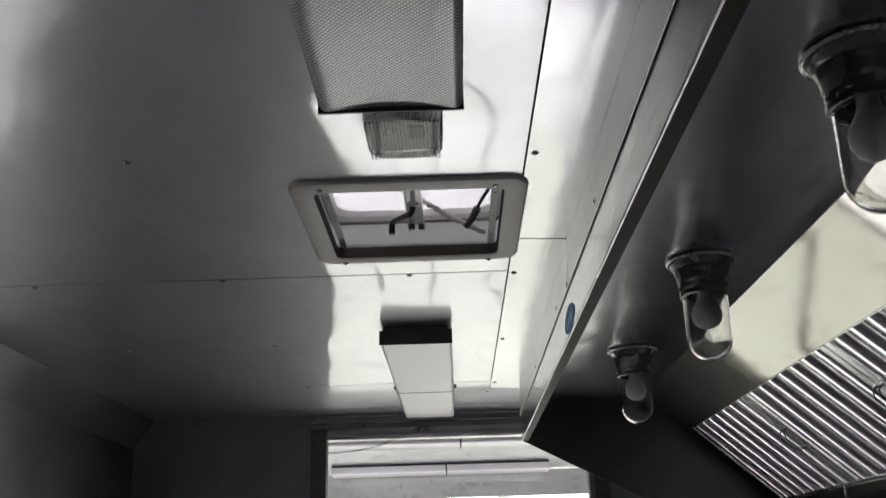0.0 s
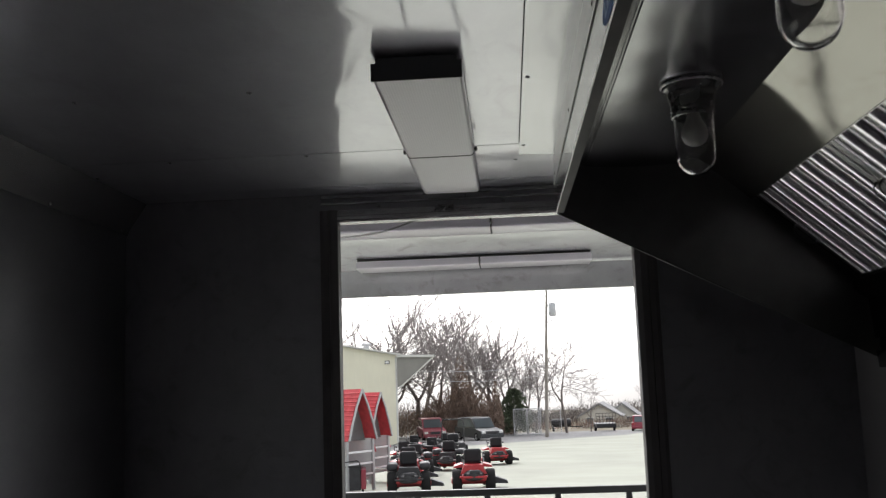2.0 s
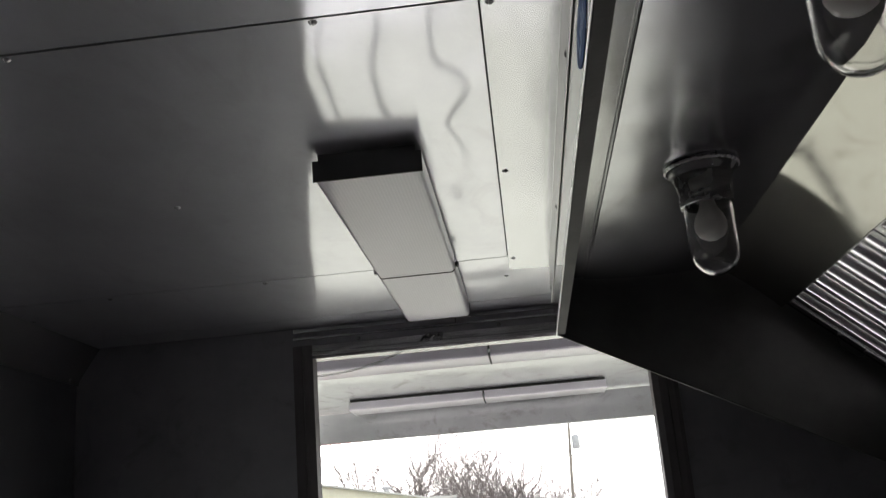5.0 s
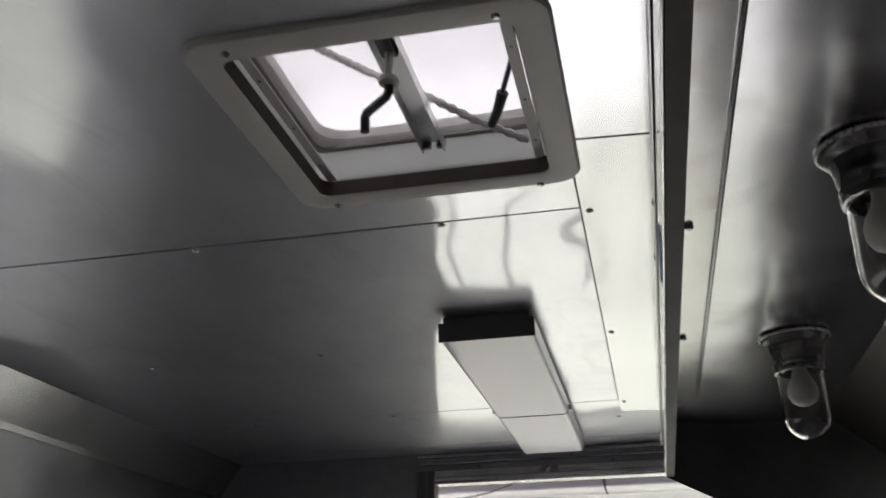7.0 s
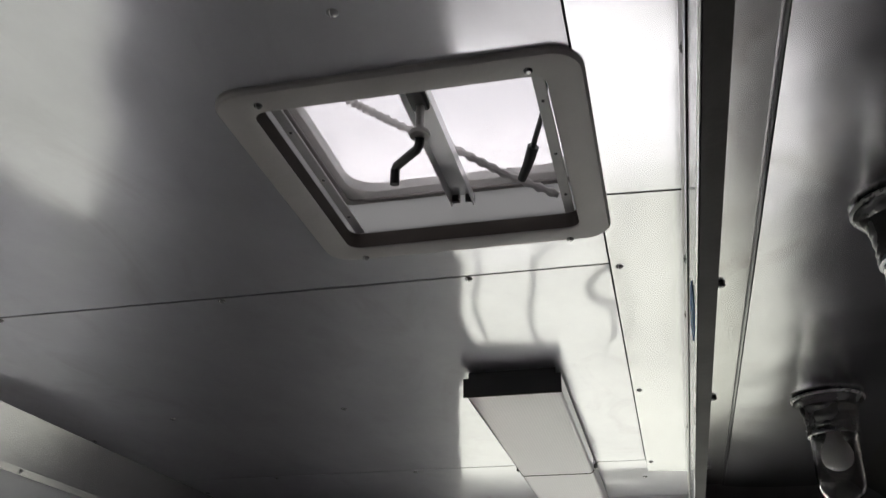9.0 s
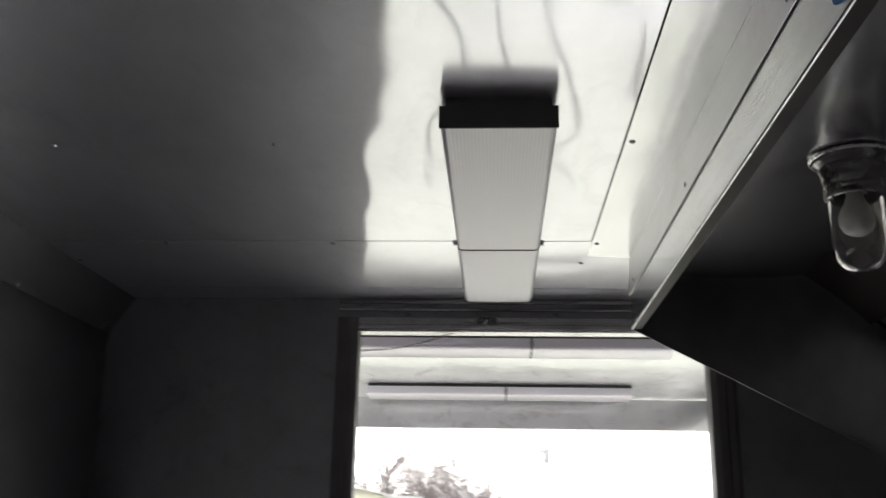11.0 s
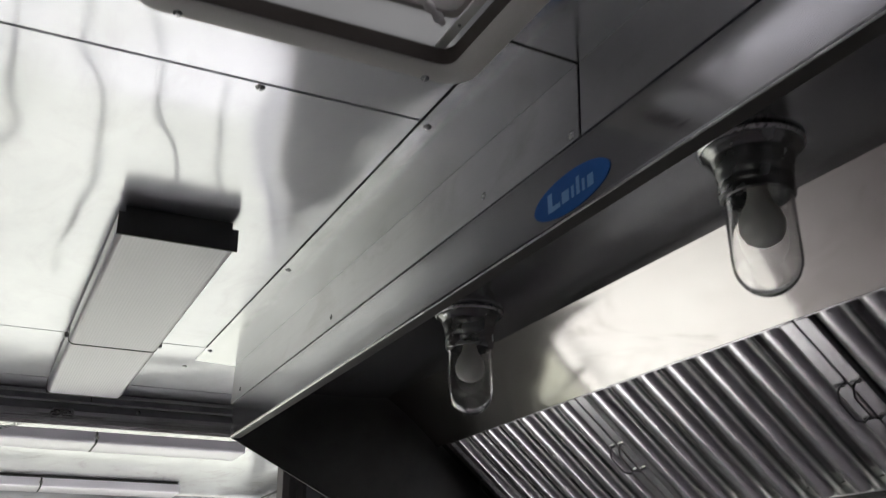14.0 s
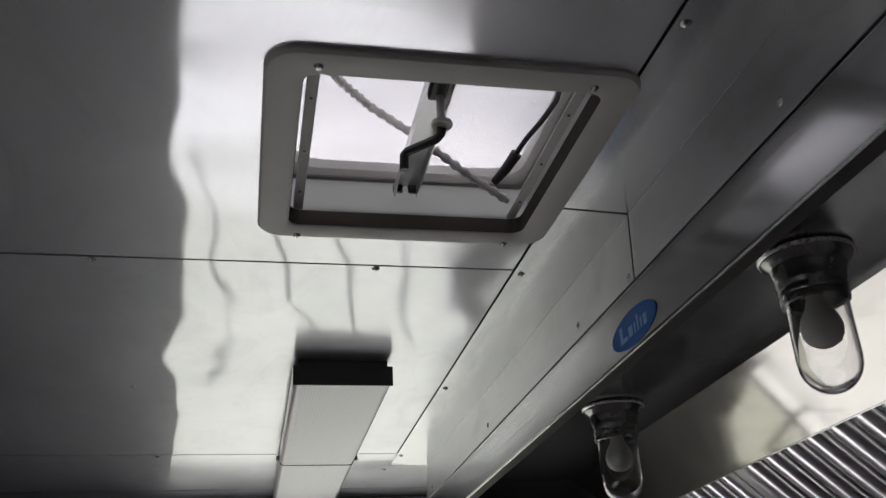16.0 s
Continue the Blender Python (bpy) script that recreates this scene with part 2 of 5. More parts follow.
def lathe(bm, prof, seg=28, close=False):
    rings = []
    for r, z in prof:
        if r < 1e-6:
            rings.append([bm.verts.new((0, 0, z))])
        else:
            rings.append([bm.verts.new((r * math.cos(2 * math.pi * i / seg), r * math.sin(2 * math.pi * i / seg), z)) for i in range(seg)])
    pairs = list(zip(rings, rings[1:])) + ([(rings[-1], rings[0])] if close else [])
    for a, b in pairs:
        for i in range(seg):
            j = (i + 1) % seg
            q = [a[i % len(a)], a[j % len(a)], b[j % len(b)], b[i % len(b)]]
            q = list(dict.fromkeys(q))
            if len(q) > 2:
                bm.faces.new(q)
    return bm


def tube(bm, pts, r, seg=8, r1=None):
    """A round bar along a line of points, tapering from r to r1."""
    pts = [Vector(p) for p in pts]
    r1 = r if r1 is None else r1
    rings = []
    side = None
    for i, p in enumerate(pts):
        d = (pts[min(i + 1, len(pts) - 1)] - pts[max(i - 1, 0)]).normalized()
        side = d.orthogonal().normalized() if side is None else (side - d * side.dot(d)).normalized()
        up = d.cross(side)
        rr = r + (r1 - r) * i / max(1, len(pts) - 1)
        rings.append([bm.verts.new(p + rr * (math.cos(2 * math.pi * k / seg) * side + math.sin(2 * math.pi * k / seg) * up)) for k in range(seg)])
    for a, b in zip(rings, rings[1:]):
        for k in range(seg):
            bm.faces.new((a[k], a[(k + 1) % seg], b[(k + 1) % seg], b[k]))
    bm.faces.new(rings[0][::-1])
    bm.faces.new(rings[-1])
    return bm


def ring_plate(bm, outer, inner, z0, z1):
    """A flat plate with a hole; outer and inner are loops with as many points."""
    k = len(outer)
    loops = [[bm.verts.new((x, y, z)) for x, y in lp] for lp, z in ((outer, z0), (inner, z0), (inner, z1), (outer, z1))]
    for a, b in zip(loops, loops[1:] + loops[:1]):
        for i in range(k):
            bm.faces.new((a[i], a[(i + 1) % k], b[(i + 1) % k], b[i]))
    return bm


def round_rect(x0, x1, y0, y1, r, seg=6):
    out = []
    for cx, cy, a0 in ((x1 - r, y1 - r, 0), (x0 + r, y1 - r, 90), (x0 + r, y0 + r, 180), (x1 - r, y0 + r, 270)):
        for i in range(seg + 1):
            a = radians(a0 + 90 * i / seg)
            out.append((cx + r * math.cos(a), cy + r * math.sin(a)))
    return out


def mesh_of(bm, name, mat, smooth=False):
    bmesh.ops.recalc_face_normals(bm, faces=bm.faces[:])
    me = bpy.data.meshes.new(name)
    bm.to_mesh(me)
    bm.free()
    me.materials.append(mat)
    if smooth:
        me.shade_smooth()
        me.set_sharp_from_angle(angle=radians(40))
    return me


def part(name, bm, mat, parent, label="", smooth=False, m=None):
    ob = new(name, mesh_of(bm, name, mat, smooth))
    ob.parent = parent
    if m is not None:
        ob.matrix_basis = m
    return tagged(ob, label)


def thing(name, m, label, category, group="", kind=""):
    ob = new(name)
    ob.empty_display_size = 0.1
    ob.matrix_basis = m
    return tagged(ob, label, category, group, kind)


def structure(name, bm, mat, label, category, smooth=False):
    return tagged(new(name, mesh_of(bm, name, mat, smooth)), label, category, "", "structure")


B = bmesh.new

# ---- the trailer's shell ----
CZ = 2.13                       # ceiling
WT = 0.035                      # thickness of the end wall
Y_END, Y_BACK = 3.50, -2.4      # end wall with the doorway, rear wall
X_L, X_R = -1.22, 1.22
SEAM1, SEAM2, SEAM3 = 1.72, 2.912, 3.366
HX0, HX1, HY0, HY1 = -0.217, 0.143, 1.233, 1.593    # cut-out for the roof hatch
XS = 0.150                      # where the ceiling sheets end at the hood trim

bm = B()
g = 0.0025
for y0, y1 in ((Y_BACK, SEAM1 - 2.44), (SEAM1 - 2.44, SEAM1 - 1.22), (SEAM2, SEAM3), (SEAM3, Y_END), (SEAM1, SEAM2)):
    x1 = XS if y1 < 3.0 else X_R
    box(bm, X_L - 0.05, x1 - (g if y1 < 3 else 0), y0 + g, y1 - g, CZ, CZ + 0.003)
outer = [(X_L - 0.05, SEAM1 - 1.22 + g), (XS - g, SEAM1 - 1.22 + g), (XS - g, SEAM1 - g), (X_L - 0.05, SEAM1 - g)]
inner = [(HX0, HY0), (HX1, HY0), (HX1, HY1), (HX0, HY1)]
ring_plate(bm, outer, inner, CZ, CZ + 0.003)
ceiling = structure("ceiling", bm, CEIL_STEEL, "mirror-like stainless steel ceiling sheets with thin joints", "ceiling")
bm = B()
ring_plate(bm, [(X_L - 0.1, Y_BACK - 0.1), (X_R + 0.1, Y_BACK - 0.1), (X_R + 0.1, 5.7), (X_L - 0.1, 5.7)], inner, CZ + 0.004, CZ + 0.02)
structure("roof", bm, GAP, "dark roof deck above the ceiling sheets", "roof")

# screws of the ceiling sheets
bm = lathe(B(), [(0, -0.0038), (0.0034, -0.0031), (0.0058, -0.001), (0.0063, 0.0)], 10)
screw_mesh = mesh_of(bm, "screw", SCREW, True)
spots = [(x, y) for y in (-0.1, 0.51, 1.120, 1.730, 2.330, 2.930) for x in (-0.86, -0.459, -0.06)]
spots = [s for s in spots if s not in ((-0.06, -0.1), (-0.06, 0.51), (-0.06, 2.330), (-0.06, 2.930))]
spots += [(0.162, y) for y in (-0.05, 0.54, 1.129, 1.728, 2.319, 2.924)] + [(0.140, 3.10)]
for x, y in spots:
    s = new("screw", screw_mesh)
    s.parent, s.location = ceiling, (x, y, CZ if x < 0.15 else CZ - 0.002)

# folded trim between ceiling and hood: flat strip and upright face
for y0, y1 in ((Y_BACK, 1.5105), (1.5155, 3.03)):
    trim = structure("trim", strip(B(), [(XS + 0.0005, CZ - 0.0005), (0.2500, CZ - 0.0045), (0.2513, CZ - 0.0049), (0.2520, CZ - 0.0062)], y0, y1, -0.0015), STRIP_STEEL, "folded stainless steel corner trim between ceiling and hood", "trim")
    part("upright_face", strip(B(), [(0.2520, CZ - 0.0064), (0.2478, 2.030)], y0, y1, -0.0015), FACE_STEEL, trim, "dull brushed upright face")
    for y in (-0.06, 0.53, 1.136, 1.736, 2.319, 2.95):
        if y0 < y < y1:
            s = new("screw", screw_mesh)
            s.parent, s.matrix_basis = trim, pose(0.2486, y, 2.049, 0, 90, 0)
    for y in (1.53,):
        if y0 < y < y1:
            s = new("screw", screw_mesh)
            s.parent, s.matrix_basis = trim, pose(0.2478, y, 2.038, 0, 90, 0)

# left wall with serving window, and its cove
W0, W1, W2, W3 = SERVE
bm = B()
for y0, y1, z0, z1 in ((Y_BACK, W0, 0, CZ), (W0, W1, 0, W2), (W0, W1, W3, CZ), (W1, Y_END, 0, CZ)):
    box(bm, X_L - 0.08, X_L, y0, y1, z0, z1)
structure("wall_left", bm, WALL_STEEL, "brushed stainless steel side wall, colour darkened, with a serving window", "wall")
bm = strip(B(), [(-1.15, CZ - 0.001), (-1.214, 2.034), (-1.217, 2.018)], Y_BACK, Y_END, 0.0015)
cove = structure("trim", bm, COVE_STEEL, "sloping stainless steel cove along the ceiling edge", "trim")
for y in (1.1, 1.71, 2.32, 2.93):
    s = new("screw", screw_mesh)
    s.parent, s.matrix_basis = cove, pose(-1.213, y, 2.026, 0, -90, 0)
    s = new("screw", screw_mesh)
    s.parent, s.location = cove, (-1.14, y + 0.15, CZ)
win = structure("window_1", ring_plate(B(), [(W0, W2), (W1, W2), (W1, W3), (W0, W3)], [(W0 + 0.03, W2 + 0.03), (W1 - 0.03, W2 + 0.03), (W1 - 0.03, W3 - 0.03), (W0 + 0.03, W3 - 0.03)], -0.012, 0.012), WHITE_ENAMEL, "closed serving window with tinted glass in a white frame", "window")
win.matrix_basis = Matrix(((0, 0, 1, X_L - 0.0125), (1, 0, 0, 0), (0, 1, 0, 0), (0, 0, 0, 1)))
pane = part("pane", box(B(), W0 + 0.031, W1 - 0.031, W2 + 0.031, W3 - 0.031, -0.002, 0.002), TINTED, win)
pane.visible_shadow = False
# right wall and rear wall
structure("wall_right", box(B(), X_R, X_R + 0.08, Y_BACK, Y_END, 0, CZ), RANGE_WALL, "grey matt wall below and behind the hood", "wall")
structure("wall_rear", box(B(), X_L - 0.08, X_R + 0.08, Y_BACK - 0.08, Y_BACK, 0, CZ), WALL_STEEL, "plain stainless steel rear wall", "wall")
structure("floor", box(B(), X_L - 0.08, X_R + 0.08, Y_BACK - 0.08, Y_END + WT, -0.08, 0), FLOOR, "dark coated trailer floor", "floor")
# end wall with doorway
DX0, DX1, DZ = -0.472, 0.5265, 2.031
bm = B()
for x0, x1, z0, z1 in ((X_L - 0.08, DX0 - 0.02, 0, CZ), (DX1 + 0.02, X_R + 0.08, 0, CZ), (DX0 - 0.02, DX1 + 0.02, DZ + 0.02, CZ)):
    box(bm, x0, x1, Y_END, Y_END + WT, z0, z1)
structure("wall_end", bm, END_WALL_STEEL, "stainless steel end wall round the doorway, colour darkened", "wall")
frame_ob = thing("door_frame", pose(0, Y_END, 0), "dark metal door frame in stepped profile, doorway open", "door frame", "", "structure")
for x0, x1, n in ((DX0 - 0.062, DX0 - 0.0005, "jamb"), (DX1 + 0.0005, DX1 + 0.075, "jamb")):
    s = 1 if x0 < 0 else -1
    a, b = (x0, x1) if s > 0 else (x1, x0)
    prof = [(a, 0.0), (a, -0.008), (a + s * 0.012, -0.012), (a + s * 0.03, -0.012), (a + s * 0.034, -0.019), (b - s * 0.018, -0.019), (b, -0.012), (b, 0.045), (b - s * 0.02, 0.045), (b - s * 0.02, 0.0)]
    part(n, prism(B(), prof, 0, DZ + 0.042, "z"), DOOR_BLACK, frame_ob)
prof = [(0.0, DZ + 0.042), (-0.008, DZ + 0.042), (-0.012, DZ + 0.03), (-0.012, DZ + 0.022), (-0.019, DZ + 0.018), (-0.019, DZ + 0.008), (-0.012, DZ), (0.045, DZ), (0.045, DZ + 0.02), (0.0, DZ + 0.02)]
part("head", prism(B(), prof, DX0, DX1, "x"), FLANGE_STEEL, frame_ob, "dull steel head bar")
part("head_joint", box(B(), -0.031, -0.029, -0.0085, -0.0005, DZ + 0.071, DZ + 0.094), GAP, frame_ob, "dark joint over the head")
part("head_strip", box(B(), DX0 - 0.06, DX1 + 0.075, -0.005, -0.0005, DZ + 0.084, DZ + 0.096, 0.001, 1), HOOD_STEEL, frame_ob, "thin steel strip under the ceiling")
part("head_trim", box(B(), DX0 - 0.06, DX1 + 0.075, -0.007, -0.0005, DZ + 0.062, DZ + 0.07, 0.001, 1), HOOD_STEEL, frame_ob, "thin steel strip over the head bar")
for x in (-0.33, 0.1, 0.42):
    s = new("screw", screw_mesh)
    s.parent, s.matrix_basis = frame_ob, pose(x, -0.0005, DZ + 0.052, -90, 0, 0)

# ---- exhaust hood ----
H_Y0, H_Y1 = -1.33, 3.02
FW, FL, PITCH, F_Y1 = 0.602, 0.362, 0.0805, 2.969
hood = thing("exhaust_hood", pose(0.25, 0, 1.935), "long stainless steel kitchen exhaust hood under the ceiling", "exhaust hood")


def hp(name, bm, mat, label=""):
    bmesh.ops.translate(bm, verts=bm.verts[:], vec=(-0.25, 0, -1.935))
    return part(name, bm, mat, hood, label)


lip = hp("front_lip", strip(B(), [(0.2545, CZ - 0.006), (0.2495, 2.034), (0.2485, 1.949), (0.2500, 1.9455)], H_Y0, H_Y1, 0.0015), HOOD_STEEL)
hp("lip_hem", strip(B(), [(0.2502, 1.9456), (0.2515, 1.9445), (0.2705, 1.9445)], H_Y0, H_Y1 - 0.004, 0.0015), HEM, "folded hem of the lip, darkened in colour as in shade")
hp("lip_edge", tube(B(), [(0.2492, H_Y0, 1.9450), (0.2492, H_Y1 - 0.004, 1.9450)], 0.0014, 6), BRIGHT, "bright folded edge")
hp("top_flange", box(B(), 0.254, 0.333, H_Y0, H_Y1 - 0.004, 2.0845, 2.0855), FLANGE_STEEL, "stained steel flange")
hp("seam_fold", box(B(), 0.333, 0.339, H_Y0, H_Y1 - 0.004, 2.079, 2.0855, 0.002), HOOD_STEEL)
sag = [(0.339 + 0.316 * k / 16, 2.0785 - 0.008 * 4 * (k / 16) * (1 - k / 16)) for k in range(17)]
sheet = hp("top_panel", strip(B(), sag, H_Y0, H_Y1 - 0.004, 0.0015), TOP_STEEL, "dull steel top sheet, sagging a little")
sheet.data.shade_smooth()
sheet.data.set_sharp_from_angle(angle=radians(40))
dish = []                       # the panel is slightly hollow, like most thin sheet
for k in range(13):
    f = k / 12
    d = 0.0055 * 4 * f * (1 - f)
    dish.append((0.655 + 0.1455 * f + 0.638 * d, 2.0795 - 0.1205 * f + 0.770 * d))
sheet = hp("sloping_panel", strip(B(), dish, H_Y0, H_Y1 - 0.004, 0.0015), PANEL_STEEL, "smeared bright steel panel")
sheet.data.shade_smooth()
sheet.data.set_sharp_from_angle(angle=radians(40))
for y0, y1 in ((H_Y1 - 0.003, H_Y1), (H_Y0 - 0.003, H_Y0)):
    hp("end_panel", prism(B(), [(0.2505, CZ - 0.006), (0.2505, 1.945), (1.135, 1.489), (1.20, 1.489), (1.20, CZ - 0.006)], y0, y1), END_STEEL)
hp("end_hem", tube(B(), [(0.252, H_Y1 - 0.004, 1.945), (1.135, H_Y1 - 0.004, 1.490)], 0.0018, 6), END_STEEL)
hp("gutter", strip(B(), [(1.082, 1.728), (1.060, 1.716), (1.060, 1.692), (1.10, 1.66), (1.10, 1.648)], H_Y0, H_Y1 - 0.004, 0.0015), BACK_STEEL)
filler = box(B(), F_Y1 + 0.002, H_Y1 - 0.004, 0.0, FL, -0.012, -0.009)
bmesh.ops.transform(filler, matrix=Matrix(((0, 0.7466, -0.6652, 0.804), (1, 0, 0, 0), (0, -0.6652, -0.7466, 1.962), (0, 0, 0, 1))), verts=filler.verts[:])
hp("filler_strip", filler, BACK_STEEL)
for y in (2.42, 1.2, 0.0):
    hp("gutter_seam", box(B(), 1.057, 1.0585, y - 0.002, y + 0.002, 1.694, 1.722), BRIGHT)
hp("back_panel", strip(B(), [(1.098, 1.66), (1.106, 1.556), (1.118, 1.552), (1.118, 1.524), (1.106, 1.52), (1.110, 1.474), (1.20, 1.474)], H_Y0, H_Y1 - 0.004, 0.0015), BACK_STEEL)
# near-black box stands in for the shade behind the filters
hp("rear_shade_box", box(B(), 1.10, 1.215, H_Y0, H_Y1 - 0.004, 1.735, 2.081), GAP)
for x, y in ((0.297, 1.07), (0.297, 1.718), (0.297, 2.25), (0.297, 2.81)):
    s = new("bolt", mesh_of(lathe(B(), [(0, -0.007), (0.004, -0.007), (0.0065, -0.004), (0.0065, 0)], 6), "bolt", SCREW))
    s.parent, s.location = hood, (x - 0.25, y, 2.0845 - 1.935)
s = new("bolt", screw_mesh)
s.parent, s.matrix_basis = hood, pose(1.105 - 0.25, 2.74, 1.50 - 1.935, 0, 90, 0)

# baffle filters: built once, then repeated along the hood
EX, EY, EZ = Vector((0, 1, 0)), Vector((0.7466, 0, -0.6652)), Vector((-0.6652, 0, -0.7466))


def filter_pose(y):
    m = Matrix((EX, EY, EZ)).transposed().to_4x4()
    m.translation = (0.804, y, 1.962)
    return m


filt = thing("baffle_filter", filter_pose(F_Y1 - FW), "polished stainless baffle grease filter with upright slats", "grease filter", "baffle filters in the hood")
for u0, u1, v0, v1 in ((0.002, FW - 0.002, 0, 0.004), (0.002, FW - 0.002, FL - 0.014, FL)):
    part("rail", box(B(), u0, u1, v0, v1, -0.03, 0.004, 0.001, 1), FILTER_STEEL, filt)
for u in (0.002, FW - 0.028):
    part("side_frame", box(B(), u, u + 0.026, 0.004, FL - 0.014, -0.03, 0.003, 0.001, 1), FILTER_STEEL, filt)
front = [(-0.024, -0.016), (-0.0225, -0.006), (-0.016, 0.0005), (-0.006, 0.0025), (0.006, 0.0025), (0.016, 0.0005), (0.0225, -0.006), (0.024, -0.016)]
rear = [(x * 1.05, -0.034 - z) for x, z in front]
slat_f = mesh_of(strip(B(), front, 0.004, FL - 0.014, 0.0012), "slat", FILTER_STEEL, True)
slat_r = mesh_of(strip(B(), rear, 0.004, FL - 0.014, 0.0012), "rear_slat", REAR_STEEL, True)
for k in range(7):
    s = new("slat", slat_f)
    s.parent, s.location = filt, (0.0595 + PITCH * k, 0, 0)
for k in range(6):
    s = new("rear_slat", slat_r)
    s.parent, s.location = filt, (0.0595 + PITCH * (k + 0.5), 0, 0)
for u in (0.015, FW - 0.015):
    part("handle", tube(B(), [(u, 0.135, 0.002), (u, 0.137, 0.016), (u + 0.004, 0.15, 0.024), (u + 0.004, 0.19, 0.024), (u, 0.203, 0.016), (u, 0.205, 0.002)], 0.0018, 6), BLACK, filt, "dark wire handle", True)
    for v in (0.135, 0.205):
        part("clip", box(B(), u - 0.009, u + 0.009, v - 0.003, v + 0.003, 0.002, 0.006), SCREW, filt)
for k in range(2, 8):
    copy_thing(filt, filter_pose(F_Y1 - FW * k))

# jar lamps under the hood top
lamp = thing("jar_lamp", pose(0.497, 1.508, 2.0705), "unlit hood lamp, clear glass jar in a cast bell base", "hood light", "jar lamps under the hood")
part("base", lathe(B(), [(0, 0), (0.060, 0), (0.0625, -0.004), (0.061, -0.009), (0.056, -0.013), (0.0525, -0.017), (0.0505, -0.0195), (0.051, -0.0215), (0.049, -0.026), (0.047, -0.034), (0.0462, -0.038), (0.0468, -0.040), (0.0455, -0.044), (0.0435, -0.05), (0, -0.05)], 36), CAST, lamp, "", True)
part("rim", lathe(B(), [(0.0505, -0.006), (0.0605, -0.0004), (0.0635, -0.0015), (0.0645, -0.004), (0.0625, -0.007), (0.0565, -0.0095), (0.0525, -0.0135), (0.0505, -0.0145)], 36, True), BRIGHT, lamp, "bright rolled rim", True)
part("collar", lathe(B(), [(0.0405, -0.049), (0.0445, -0.05), (0.0455, -0.056), (0.044, -0.060), (0.0455, -0.064), (0.0445, -0.071), (0.0405, -0.072)], 36, True), CAST, lamp, "", True)
R_J = 0.041
outer_p = [(R_J - 0.003, -0.068), (R_J, -0.075), (R_J, -0.15)] + [(R_J * math.cos(a), -0.15 - 0.044 * math.sin(a)) for a in (0.25, 0.5, 0.75, 1.0, 1.25, 1.45)] + [(0, -0.194)]
inner_p = [(0, -0.1905)] + [((R_J - 0.003) * math.cos(a), -0.15 - 0.0405 * math.sin(a)) for a in (1.45, 1.25, 1.0, 0.75, 0.5, 0.25)] + [(R_J - 0.003, -0.15), (R_J - 0.0032, -0.075), (R_J - 0.006, -0.068)]
part("glass_jar", lathe(B(), outer_p + inner_p, 36, True), GLASS, lamp, "clear glass jar", True)
part("bulb", lathe(B(), [(0.012, -0.05), (0.0125, -0.066), (0.016, -0.078), (0.0235, -0.09), (0.0275, -0.103), (0.0265, -0.115), (0.021, -0.125), (0.011, -0.131), (0, -0.1325)], 28), BULB, lamp, "frosted white bulb", True)
for y in (2.252, 0.764, 0.020, -0.724):
    copy_thing(lamp, pose(0.497, y, 2.0705, 0, 0, 35 * y))

# oval sticker on the hood's lip
badge = thing("sticker", pose(0.2478, 1.541, 1.974, 90, 0, -90), "blue oval maker's sticker with pale print on the hood", "sticker")
ov = [(0.075 * math.cos(2 * math.pi * i / 32), 0.0235 * math.sin(2 * math.pi * i / 32)) for i in range(32)]
part("oval", prism(B(), ov, -0.0004, 0.0003, "z"), BLUE, badge)
for x0, x1, y0, y1 in ((-0.045, -0.036, -0.011, 0.012), (-0.036, -0.02, -0.011, -0.005), (-0.016, -0.002, -0.010, 0.004), (0.003, 0.008, -0.010, 0.004), (0.013, 0.019, -0.010, 0.011), (0.024, 0.029, -0.010, 0.004), (0.034, 0.045, -0.010, 0.004)):
    part("print_bar", box(B(), x0, x1, y0, y1, 0.0003, 0.0006), BLUE_PALE, badge)


